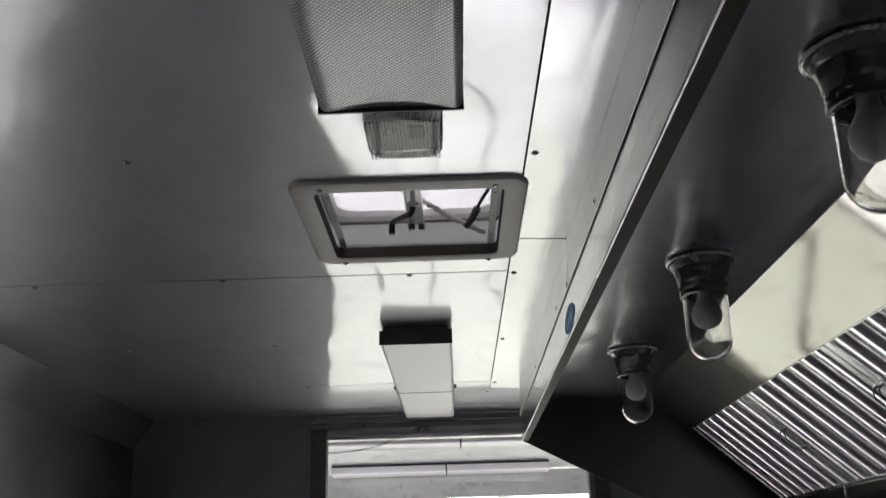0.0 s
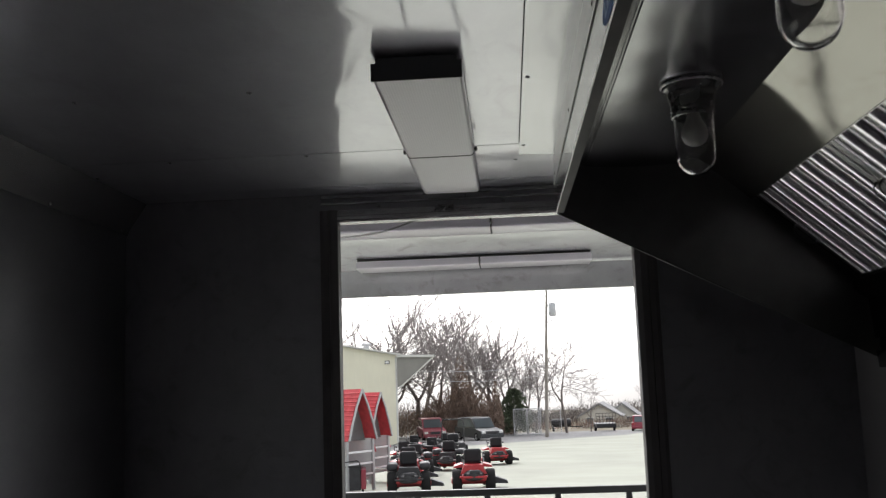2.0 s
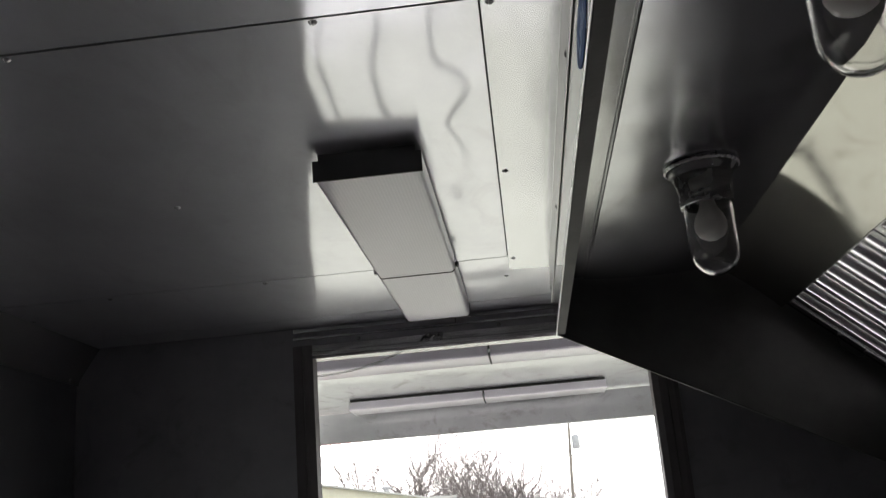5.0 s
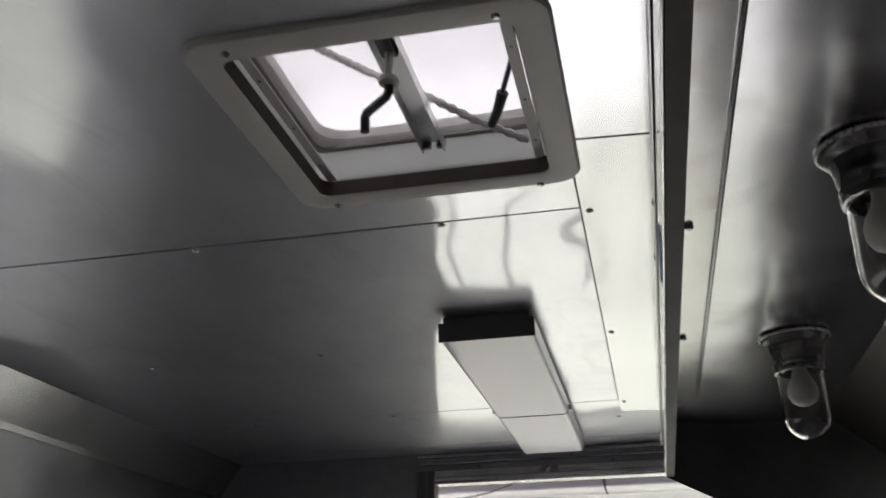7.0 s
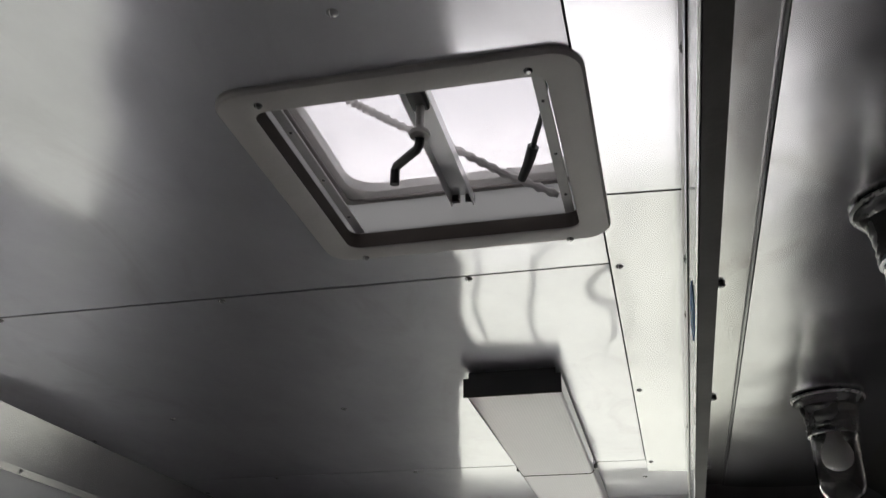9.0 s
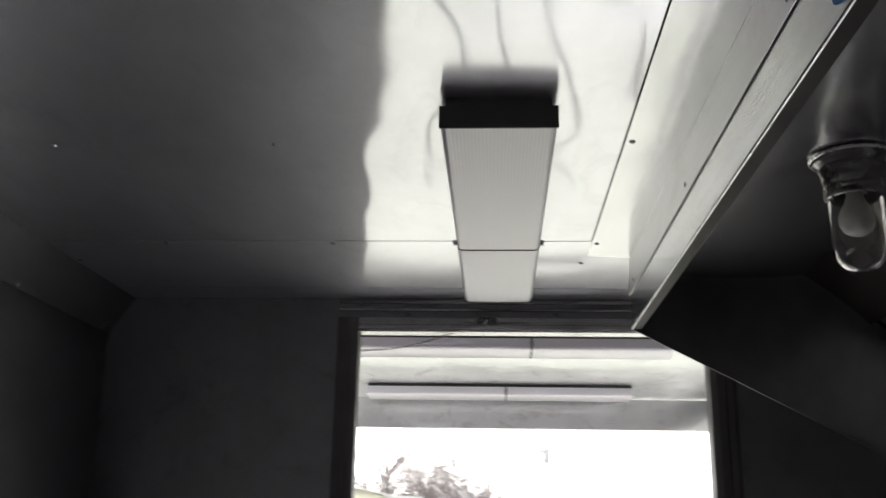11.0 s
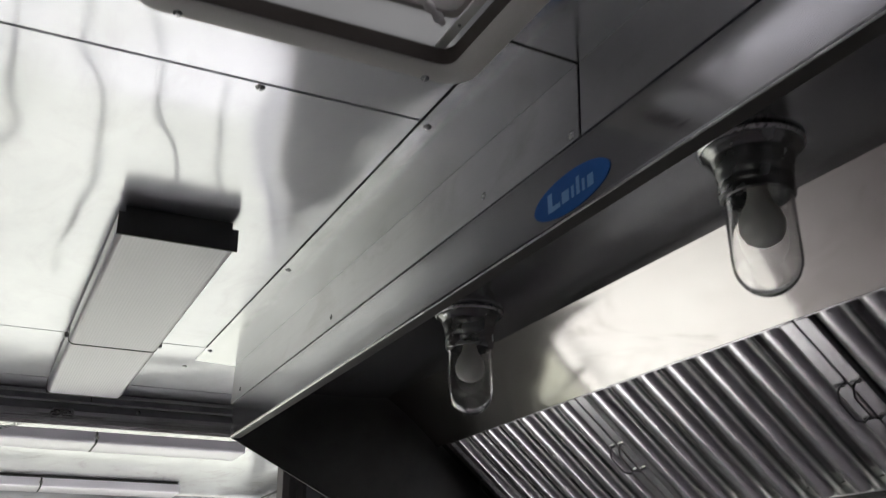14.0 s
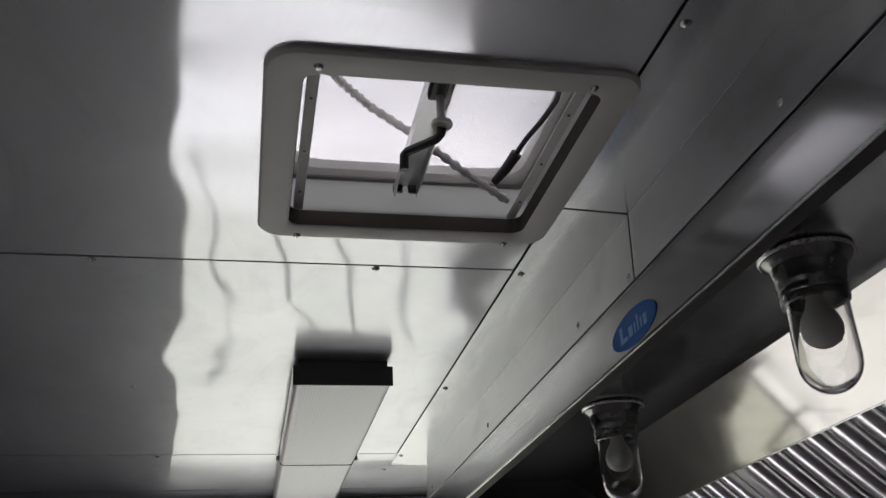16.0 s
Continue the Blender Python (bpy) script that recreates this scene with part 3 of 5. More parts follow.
# ---- strip lights ----
def strip_light(m, length, joint, lens_mat, label, group, bow=0.0, cap_mat=None):
    """Wraparound strip light along its own y, hanging down from z = 0."""
    ob = thing("strip_light", m, label, "strip light", group)
    w = 0.0925
    # channel kept dark grey to draw the shadow line above the diffuser
    part("channel", box(B(), -w + 0.014, w - 0.014, 0.004, length - 0.004, -0.012, 0, 0.002, 1), CAP, ob)
    # unseen tray, added to send more light back through the diffuser
    part("reflector", box(B(), -w + 0.016, w - 0.016, 0.006, length - 0.006, -0.0135, -0.0122), WHITE_ENAMEL, ob, "unseen white reflector tray, added to brighten the diffuser")
    for y in (0.0, length - 0.0035):
        cap = prism(B(), [(-w, -0.05), (w, -0.05), (w, -0.013), (w - 0.010, -0.013), (w - 0.010, -0.002), (-w + 0.010, -0.002), (-w + 0.010, -0.013), (-w, -0.013)], y, y + 0.0035)
        part("end_cap", cap, cap_mat or CAP, ob, "white end cap" if cap_mat else "dark grey end cap")
    r = 0.012
    sec = [(-w + 0.001, -0.012)] + [(-w + 0.001 + r - r * math.cos(a), -0.049 + r - r * math.sin(a)) for a in (0, 0.4, 0.8, 1.2, 1.57)]
    edge = -sec[-1][0]
    sec = sec + [(edge * k / 4, -0.049 + bow * (1 - (k / 4) ** 2)) for k in range(-3, 4) if bow] + [(-x, z) for x, z in sec[::-1]]
    for a, b in ((0.0035, joint - 0.001), (joint + 0.001, length - 0.0035)):
        part("diffuser", strip(B(), sec, a, b, 0.002), lens_mat, ob, "white prismatic acrylic diffuser", True)
    part("joint_band", strip(B(), [(x * 1.006, z - 0.0006) for x, z in sec], joint - 0.0035, joint + 0.0035, 0.001), GAP, ob, "dark joint between the diffusers")
    for s in (-1, 1):
        part("clip", box(B(), s * (w + 0.004) - 0.004, s * (w + 0.004) + 0.004, joint - 0.006, joint + 0.006, -0.038, -0.026, 0.002, 1), SCREW, ob)
    return ob


strip_light(pose(-0.0665, 2.149, CZ), 1.175, 0.672, LENS, "unlit white strip light fixed to the steel ceiling", "ceiling strip lights")
strip_light(pose(-0.041, -0.33, CZ), 1.22, 0.61, LENS_NEAR, "unlit strip light with a dotted diffuser on the ceiling", "ceiling strip lights", 0.006)

# dome light beside the hatch
dome = thing("dome_light", pose(-0.03, 0.985, CZ), "small ribbed clear plastic dome light, unlit", "dome light")
part("base_plate", box(B(), -0.051, 0.051, -0.066, 0.068, -0.004, 0, 0.002), BRIGHT, dome)
part("reflector", box(B(), -0.045, 0.045, -0.055, 0.06, -0.007, -0.004), WHITE_ENAMEL, dome)
part("lamp_holder", box(B(), 0.008, 0.03, -0.02, 0.02, -0.018, -0.007, 0.003), GREIGE, dome)
part("bulb", lathe(B(), [(0.007, 0), (0.009, -0.01), (0.007, -0.02), (0, -0.023)], 14), BULB, dome, "", True, pose(-0.02, 0, -0.008))
RIBBED = clear("ribbed_clear_plastic", 0.015, (0.95, 0.95, 0.95), 1.4)


def bulged(hx, y0, y1, r, rib_depth):
    """Rounded rectangle with bowed ends and fine upright ribs."""
    out = []
    for k, (x, y) in enumerate(dense(round_rect(-hx, hx, y0, y1, r, 8), 0.0022)):
        y += 0.007 * (1 - min(1, (x / hx) ** 2)) * (1 if y > 0.03 else -1 if y < -0.03 else 0)
        d = rib_depth * (1 if k % 2 else -1)
        v = Vector((x, y)).normalized()
        out.append((x + v.x * d, y + v.y * d))
    return out


def dense(loop, step):
    out = []
    for a, b in zip(loop, loop[1:] + loop[:1]):
        n = max(1, round(math.hypot(b[0] - a[0], b[1] - a[1]) / step))
        out += [(a[0] + (b[0] - a[0]) * i / n, a[1] + (b[1] - a[1]) * i / n) for i in range(n)]
    return out if len(out) % 2 == 0 else out[:-1]


base_loop = bulged(0.052, -0.058, 0.063, 0.016, 0.0011)
lens_bm = B()
lens_rings = []
for k in range(13):
    f = k / 12
    sc = 1.0 - 0.03 * f - (0.10 if k == 12 else 0.03 if k == 11 else 0.0) + (0.016 if k % 2 and k < 11 else 0.0)
    lens_rings.append([lens_bm.verts.new((x * sc, 0.0025 + (y - 0.0025) * sc, -0.004 - 0.038 * f)) for x, y in base_loop])
for a, b in zip(lens_rings, lens_rings[1:]):
    for i in range(len(a)):
        lens_bm.faces.new((a[i], a[(i + 1) % len(a)], b[(i + 1) % len(a)], b[i]))
lens_bm.faces.new(lens_rings[0])
lens_bm.faces.new(lens_rings[-1])
part("lens", lens_bm, RIBBED, dome, "ribbed clear lens")
rib = mesh_of(box(B(), -0.0012, 0.0012, -0.055, 0.058, -0.0445, -0.0415, 0.0006, 1), "rib", RIBBED)
for k in range(20):
    s = new("rib", rib)
    s.parent, s.location = dome, (-0.0475 + 0.005 * k, 0, 0)

# ---- roof hatch ----
hatch = thing("roof_hatch", pose(-0.037, 1.413, CZ), "square roof vent hatch with grey plastic frame and milky lid", "roof hatch")


def skin(loops, close=False):
    """Faces between loops of as many points."""
    bm = B()
    rings = [[bm.verts.new((x, y, z)) for x, y in lp] for lp, z in loops]
    for a, b in list(zip(rings, rings[1:])) + ([(rings[-1], rings[0])] if close else []):
        for i in range(len(a)):
            bm.faces.new((a[i], a[(i + 1) % len(a)], b[(i + 1) % len(a)], b[i]))
    return bm


def rr(hx, y0, y1, r):
    return round_rect(-hx, hx, y0, y1, r)


part("frame", skin([(rr(0.197, -0.202, 0.207, 0.034), 0.0), (rr(0.197, -0.202, 0.207, 0.034), -0.004), (rr(0.194, -0.199, 0.204, 0.032), -0.0075), (rr(0.161, -0.171, 0.171, 0.018), -0.0105), (rr(0.158, -0.168, 0.168, 0.016), -0.009), (rr(0.158, -0.168, 0.168, 0.016), -0.002)]), GREIGE, hatch, "grey plastic trim frame with rounded corners", True)
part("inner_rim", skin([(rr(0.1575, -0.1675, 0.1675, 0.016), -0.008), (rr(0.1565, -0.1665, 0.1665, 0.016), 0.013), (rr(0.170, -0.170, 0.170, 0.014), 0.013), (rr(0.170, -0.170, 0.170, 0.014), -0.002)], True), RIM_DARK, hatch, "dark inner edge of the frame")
part("collar", skin([(rr(0.171, -0.174, 0.174, 0.012), 0.014), (rr(0.171, -0.174, 0.174, 0.012), 0.070), (rr(0.178, -0.178, 0.178, 0.014), 0.070), (rr(0.178, -0.178, 0.178, 0.014), 0.014)], True), COLLAR, hatch, "white roof collar")
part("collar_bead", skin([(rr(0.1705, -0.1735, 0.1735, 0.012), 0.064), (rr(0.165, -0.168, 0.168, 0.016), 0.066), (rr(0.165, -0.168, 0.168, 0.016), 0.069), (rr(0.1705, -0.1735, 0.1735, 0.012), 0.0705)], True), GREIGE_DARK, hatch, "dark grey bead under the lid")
part("lid_rim", skin([(rr(0.172, -0.175, 0.175, 0.02), 0.0715), (rr(0.158, -0.161, 0.160, 0.034), 0.0755), (rr(0.154, -0.157, 0.156, 0.038), 0.086), (rr(0.186, -0.186, 0.186, 0.03), 0.086), (rr(0.186, -0.186, 0.186, 0.03), 0.0715)], True), WHITE_ENAMEL, hatch, "white lid rim with rounded corners", True)
lid = skin([(rr(0.184, -0.184, 0.184, 0.04), 0.087), (rr(0.176, -0.176, 0.176, 0.05), 0.112), (rr(0.158, -0.158, 0.158, 0.06), 0.135), (rr(0.110, -0.110, 0.110, 0.05), 0.146)])
lid.faces.new([v for v in lid.verts if v.co.z > 0.145])
part("lid", lid, DOME, hatch, "milky translucent plastic lid", True)
for sx, sy in ((-0.144, -0.181), (0.142, -0.179), (-0.145, 0.197), (0.141, 0.200)):
    part("screw", lathe(B(), [(0, -0.004), (0.003, -0.0035), (0.005, -0.001), (0.0052, 0)], 10), SCREW, hatch, "", True, pose(sx, sy, -0.0085))
for sx in (-0.1455, 0.1455):
    rail_ob = part("screen_rail", box(B(), sx - 0.0065, sx + 0.0065, -0.166, 0.170, 0.0155, 0.0185, 0.0008, 1), SCREEN_WHITE, hatch, "pale screen rail")
    for sy in (-0.09, 0.02, 0.12):
        part("rivet", lathe(B(), [(0, -0.0016), (0.0018, -0.001), (0.0022, 0)], 8), SCREW, rail_ob, "", False, pose(sx, sy, 0.0153))
part("crossbar", strip(B(), [(-0.0145, 0.043), (-0.0145, 0.060), (0.0145, 0.060), (0.0145, 0.043)], -0.173, 0.172, 0.0015), GALV_BAR, hatch, "pale grey metal channel")
part("slide", box(B(), -0.010, 0.010, -0.12, -0.055, 0.046, 0.0585, 0.002, 1), CAP, hatch, "dark slide inside the channel")
for sx in (-0.0175, 0.0035):
    part("bracket", box(B(), sx, sx + 0.014, 0.168, 0.1725, 0.048, 0.062, 0.0015, 1), SCREW, hatch)
part("crank_boss", lathe(B(), [(0, 0.044), (0.005, 0.043), (0.005, 0.010), (0.0115, 0.009), (0.0125, 0.006), (0.0115, 0.003), (0, 0.002)], 20), GREIGE, hatch, "", True, pose(0.002, -0.069, 0))
part("crank_handle", tube(B(), [(0.002, -0.069, 0.002), (0.001, -0.065, -0.004), (-0.003, -0.060, -0.008), (-0.033, -0.038, -0.013), (-0.036, -0.034, -0.016), (-0.0365, -0.032, -0.034)], 0.0055, 8), BLACK, hatch, "dark cranked handle", True)
# the cord passes over the channel and comes down to the frame's corner
CORD_PTS = ((-0.150, -0.060, 0.122), (-0.125, -0.005, 0.125), (-0.100, 0.030, 0.123), (-0.060, 0.060, 0.110), (0.0, 0.080, 0.084), (0.067, 0.104, 0.048), (0.138, 0.139, 0.024))
cord = B()
c_pts = [Vector(p) for p in CORD_PTS]
c_line = []
for a, b in zip(c_pts, c_pts[1:]):
    c_line += [a.lerp(b, k / 20) for k in range(20)]
c_side = Vector((0, 0, 1))
c_rings = []
for k, p in enumerate(c_line):
    d = (c_line[min(k + 1, len(c_line) - 1)] - c_line[max(k - 1, 0)]).normalized()
    u = d.cross(c_side).normalized()
    w, r = u.cross(d), 0.0062 if k % 4 < 2 else 0.0042
    c_rings.append([cord.verts.new(p + r * (u * math.cos(0.785 * i) + w * math.sin(0.785 * i))) for i in range(8)])
for a, b in zip(c_rings, c_rings[1:]):
    for i in range(8):
        cord.faces.new((a[i], a[(i + 1) % 8], b[(i + 1) % 8], b[i]))
part("ribbed_cord", cord, CORD, hatch, "grey ribbed lifting cord", True)
screen = B()
for k in range(128):
    y = -0.165 + 0.0026 * k
    box(screen, -0.166, 0.166, y - 0.00022, y + 0.00022, 0.0674, 0.0678)
for k in range(126):
    x = -0.162 + 0.0026 * k
    box(screen, x - 0.00012, x + 0.00012, -0.168, 0.168, 0.0679, 0.0682)
tagged(part("insect_screen", screen, GREIGE, hatch), "", "", "", "stuff")
part("hook_cable", tube(B(), [(0.112, -0.165, 0.062), (0.128, -0.130, 0.060), (0.142, -0.085, 0.058), (0.145, -0.060, 0.056), (0.138, -0.020, 0.052), (0.126, 0.010, 0.044), (0.114, 0.036, 0.030)], 0.0034, 8), BLACK, hatch, "black cable", True)
part("hook", tube(B(), [(0.118, 0.028, 0.034), (0.108, 0.048, 0.022), (0.097, 0.067, 0.013)], 0.0075, 10, 0.0055), BLACK, hatch, "", True)

# door chain from the head of the frame to the leaf folded back outside
chain = thing("door_chain", pose(-0.098, Y_END - 0.015, 2.066), "thin steel door chain hanging from its bracket", "chain")
part("bracket", box(B(), -0.028, 0.027, -0.005, 0.003, -0.010, 0.010, 0.002), CAST, chain)
for sx in (-0.014, 0.014):
    part("screw", lathe(B(), [(0, -0.003), (0.003, -0.002), (0.0045, 0)], 10), CAP, chain, "", True, pose(sx, -0.005, 0, -90, 0, 0))
part("hook", tube(B(), [(-0.022, -0.004, 0), (-0.032, -0.012, -0.004), (-0.036, -0.008, -0.012)], 0.003, 6), SCREW, chain)
c0, c1 = Vector((-0.036, -0.006, -0.012)), Vector((-0.398, 0.133, -0.068))
link = B()
for i in range(9):
    a0, a1 = 2 * math.pi * i / 8, 2 * math.pi * (i + 1) / 8
    if i < 8:
        tube(link, [(0.007 * math.cos(a0), 0.0035 * math.sin(a0), 0), (0.007 * math.cos(a1), 0.0035 * math.sin(a1), 0)], 0.0011, 5)
link_mesh = mesh_of(link, "link", SCREW, True)
N_L = 36
for k in range(N_L):
    f = (k + 0.5) / N_L
    p = c0.lerp(c1, f) + Vector((0, 0, -0.022 * math.sin(math.pi * f)))
    t = (c1 - c0 + Vector((0, 0, -0.022 * math.pi * math.cos(math.pi * f)))).normalized()
    s = new("link", link_mesh)
    s.parent = chain
    s.matrix_basis = Matrix.Translation(p) @ t.to_track_quat("X", "Z").to_matrix().to_4x4() @ pose(0, 0, 0, 90 * (k % 2) + 20)
leaf = thing("door_leaf", pose(-0.57, Y_END + 0.12, 0, 0, 0, 128), "plain steel door leaf swung open on the porch", "door")
part("panel", box(B(), 0.0, 0.95, -0.04, 0.0, 0.01, 2.0, 0.003, 1), PORCH_STEEL, leaf)
part("handle", tube(B(), [(0.88, 0.0, 1.0), (0.88, 0.05, 1.0), (0.78, 0.05, 1.0)], 0.01, 8), SCREW, leaf)

# ---- covered porch ----
PY = 5.42
DZ0 = -0.42                     # porch deck, a step below the trailer floor
PZ = 2.098                       # outer edge of the porch ceiling


def porch_z(y):
    return 2.117 - 0.0113 * (y - 4.05)


P_L, P_R = -1.22, 1.0
structure("porch_ceiling", prism(B(), [(Y_END + WT, porch_z(Y_END + WT)), (PY + 0.1, porch_z(PY + 0.1)), (PY + 0.1, porch_z(PY + 0.1) + 0.02), (Y_END + WT, porch_z(Y_END + WT) + 0.02)], P_L, P_R, "x"), PORCH_STEEL, "shiny steel porch ceiling with smudges", "ceiling")
structure("porch_header", box(B(), P_L, P_R + 0.2, PY, PY + 0.06, 1.951, PZ - 0.004), PORCH_STEEL, "steel header beam over the open porch end", "beam")
structure("porch_floor", box(B(), X_L - 0.08, X_R + 0.08, Y_END + WT, 5.7, DZ0 - 0.08, DZ0), DECK, "grey coated porch deck", "floor")
bm = B()
box(bm, P_R, P_R + 0.2, Y_END + WT, PY + 0.06, 2.05, PZ - 0.004)
box(bm, P_R, P_R + 0.2, Y_END + WT, 3.85, DZ0, 2.05)
box(bm, P_R, P_R + 0.2, Y_END + WT, PY + 0.06, DZ0, 0.9)
box(bm, P_R, P_R + 0.2, 5.28, PY + 0.06, 0.9, 2.05)
structure("porch_wall_right", bm, PORCH_STEEL, "steel porch side wall with a wide opening", "wall")
bm = B()
box(bm, P_L - 0.08, P_L, Y_END + WT, PY + 0.06, 2.05, PZ - 0.004)
box(bm, P_L - 0.08, P_L, Y_END + WT, PY + 0.06, DZ0, -0.2)
structure("porch_wall_left", bm, PORCH_STEEL, "low steel porch side wall below an opening", "wall")
structure("porch_post", box(B(), 0.945, 0.998, PY - 0.035, PY + 0.058, DZ0, 1.950, 0.004), PORCH_STEEL, "square steel corner post of the porch", "post")
structure("porch_post", box(B(), P_L, P_L + 0.09, PY - 0.035, PY + 0.058, DZ0, 1.950, 0.004), PORCH_STEEL, "square steel corner post of the porch", "post")
structure("beam", box(B(), 0.925, 0.9995, Y_END + WT, PY - 0.036, 2.005, 2.048, 0.003), PORCH_STEEL, "narrow steel rail over the side opening", "beam")
structure("trim", box(B(), P_R + 0.0, P_R + 0.03, 5.225, 5.278, 0.905, 2.045, 0.003, 1), RAIL, "dark rubber seal beside the porch opening", "seal")
rail = thing("railing", pose(0, 5.6, DZ0), "black steel railing with plain bars along the porch edge", "railing")
part("top_rail", box(B(), -1.2, 1.2, -0.02, 0.02, 1.275, 1.312, 0.004), RAIL, rail)
part("bottom_rail", box(B(), -1.2, 1.2, -0.015, 0.015, 0.075, 0.105), RAIL, rail)
for k in range(7):
    part("baluster", box(B(), -1.216 + 0.382 * k, -1.184 + 0.382 * k, -0.011, 0.011, 0.0, 1.275), RAIL, rail)
strip_light(pose(0.53, 4.046, porch_z(4.046) - 0.001, 0, 0.65, 90), 1.175, 0.483, LENS, "unlit white strip light across the porch ceiling", "porch strip lights", 0.0, LENS)
strip_light(pose(0.529, 5.115, porch_z(5.115) - 0.001, 0, 0.65, 90), 1.185, 0.56, LENS, "unlit white strip light across the porch ceiling", "porch strip lights", 0.0, LENS)

# ---- outside ----
SLOPE = 0.0355


def gz(y):
    return -0.6 - SLOPE * (y - 6)


def ground_mat():
    """Pale concrete lot, a grey road across its far edge and winter grass beyond."""
    m, n, l, b = material("lot_surface")
    tc, sep = n.new("ShaderNodeTexCoord"), n.new("ShaderNodeSeparateXYZ")
    l.new(tc.outputs["Object"], sep.inputs[0])
    wob = noise_node(n, l, 0.15, 4.0)
    add = n.new("ShaderNodeMath")
    add.operation = "MULTIPLY_ADD"
    add.inputs[1].default_value = 8.0
    l.new(wob.outputs[0], add.inputs[0])
    l.new(sep.outputs["Y"], add.inputs[2])
    fine, patch = noise_node(n, l, 3.0, 6.0), noise_node(n, l, 0.35, 4.0)
    pale = tint(n, l, ranged(n, l, patch.outputs[0], 0, 1), (0.245, 0.256, 0.21), (0.305, 0.316, 0.262))
    grit = tint(n, l, ranged(n, l, fine.outputs[0], 0, 1), (0.13, 0.13, 0.132), (0.2, 0.198, 0.198))
    grass = tint(n, l, ranged(n, l, fine.outputs[0], 0, 1), (0.09, 0.08, 0.045), (0.17, 0.14, 0.09))
    slant = n.new("ShaderNodeMath")
    slant.operation = "MULTIPLY_ADD"
    slant.inputs[1].default_value = -1.4
    l.new(sep.outputs["X"], slant.inputs[0])
    l.new(add.outputs[0], slant.inputs[2])
    for at, other, way in ((69.0, grit, slant), (99.0, grass, add)):
        mix = n.new("ShaderNodeMix")
        mix.data_type = "RGBA"
        l.new(ranged(n, l, way.outputs[0], 0, 1, at - 0.7, at + 0.7), mix.inputs["Factor"])
        l.new(pale, mix.inputs["A"])
        l.new(other, mix.inputs["B"])
        pale = mix.outputs["Result"]
    l.new(pale, b.inputs["Base Color"])
    b.inputs["Roughness"].default_value = 0.9
    relief(n, l, b, fine.outputs[0], 0.01)
    return m


bm = B()
ys = [-400, -60, 0, 30, 60, 90, 120, 220, 400, 900]
rows = [[bm.verts.new((x, y, gz(y) if y < 120 else gz(120) - 0.03 * (y - 120))) for x in (-900, -200, -40, 0, 40, 200, 900)] for y in ys]
for a, b in zip(rows, rows[1:]):
    for i in range(6):
        bm.faces.new((a[i], a[i + 1], b[i + 1], b[i]))
structure("ground", bm, ground_mat(), "pale concrete lot sloping gently away to gravel and dry grass", "ground")
structure("trailer_frame", box(B(), -1.0, 1.0, -2.2, 3.45, -0.30, -0.082), GAP, "dark steel chassis under the trailer floor", "chassis")

CREAM = paint("cream_metal_siding", (0.74, 0.72, 0.57), 0.5, 0.06, 0.6)
ROOF_W = paint("pale_roof_metal", (0.6, 0.6, 0.56), 0.5, 0.1, 0.8)
SOFFIT = paint("grey_soffit", (0.24, 0.235, 0.21), 0.7, 0.1, 1.0)
RED = paint("red_paint", (0.36, 0.022, 0.028), 0.35, 0.15, 3)
RED_SHINGLE = paint("red_shingles", (0.52, 0.06, 0.07), 0.7, 0.25, 6)
# gable grey, darkened to hold the shade under the playhouse roof
GREY_SIDING = paint("shaded_grey_siding", (0.14, 0.14, 0.14), 0.7, 0.15, 4)
RUBBER = paint("tyre_rubber", (0.016, 0.016, 0.016), 0.85, spec=0.2)
SEAT = paint("black_vinyl", (0.014, 0.014, 0.016), 0.55, spec=0.22)
ENGINE = paint("dark_engine_metal", (0.03, 0.03, 0.033), 0.5, 0.3, 9, spec=0.3)
SILVER = paint("grey_metal", (0.4, 0.4, 0.42), 0.4, 0.1, 5)
GALV = paint("galvanised_steel", (0.45, 0.46, 0.47), 0.5, 0.1, 5, 0.5)
WOOD = paint("weathered_wood", (0.27, 0.245, 0.215), 0.85, 0.3, 3)
BARK = paint("grey_brown_bark", (0.17, 0.145, 0.13), 0.9, 0.35, 3)
TWIG = paint("bare_twigs", (0.26, 0.235, 0.225), 0.9, 0.3, 2)
BRUSH_M = paint("dry_brush", (0.23, 0.165, 0.13), 0.95, 0.4, 1.2)
BRUSH_G = paint("grey_far_brush", (0.13, 0.112, 0.104), 0.95, 0.3, 0.4)
GREEN = paint("dark_cedar_green", (0.1, 0.125, 0.075), 0.9, 0.4, 2)
CAR_GREY = paint("dark_grey_car_paint", (0.03, 0.034, 0.038), 0.3, 0.05, 2)
CAR_RED = paint("dark_red_car_paint", (0.25, 0.03, 0.05), 0.3, 0.05, 2)
CAR_GLASS = paint("tinted_car_glass", (0.10, 0.12, 0.13), 0.1, 0.05, 2)
HOUSE_W = paint("pale_house_siding", (0.6, 0.58, 0.52), 0.7, 0.08, 1)
HOUSE_R = paint("grey_house_roof", (0.24, 0.24, 0.24), 0.8, 0.15, 2)
WHITE_BOX = paint("white_trailer_skin", (0.75, 0.75, 0.75), 0.4, 0.05, 1)


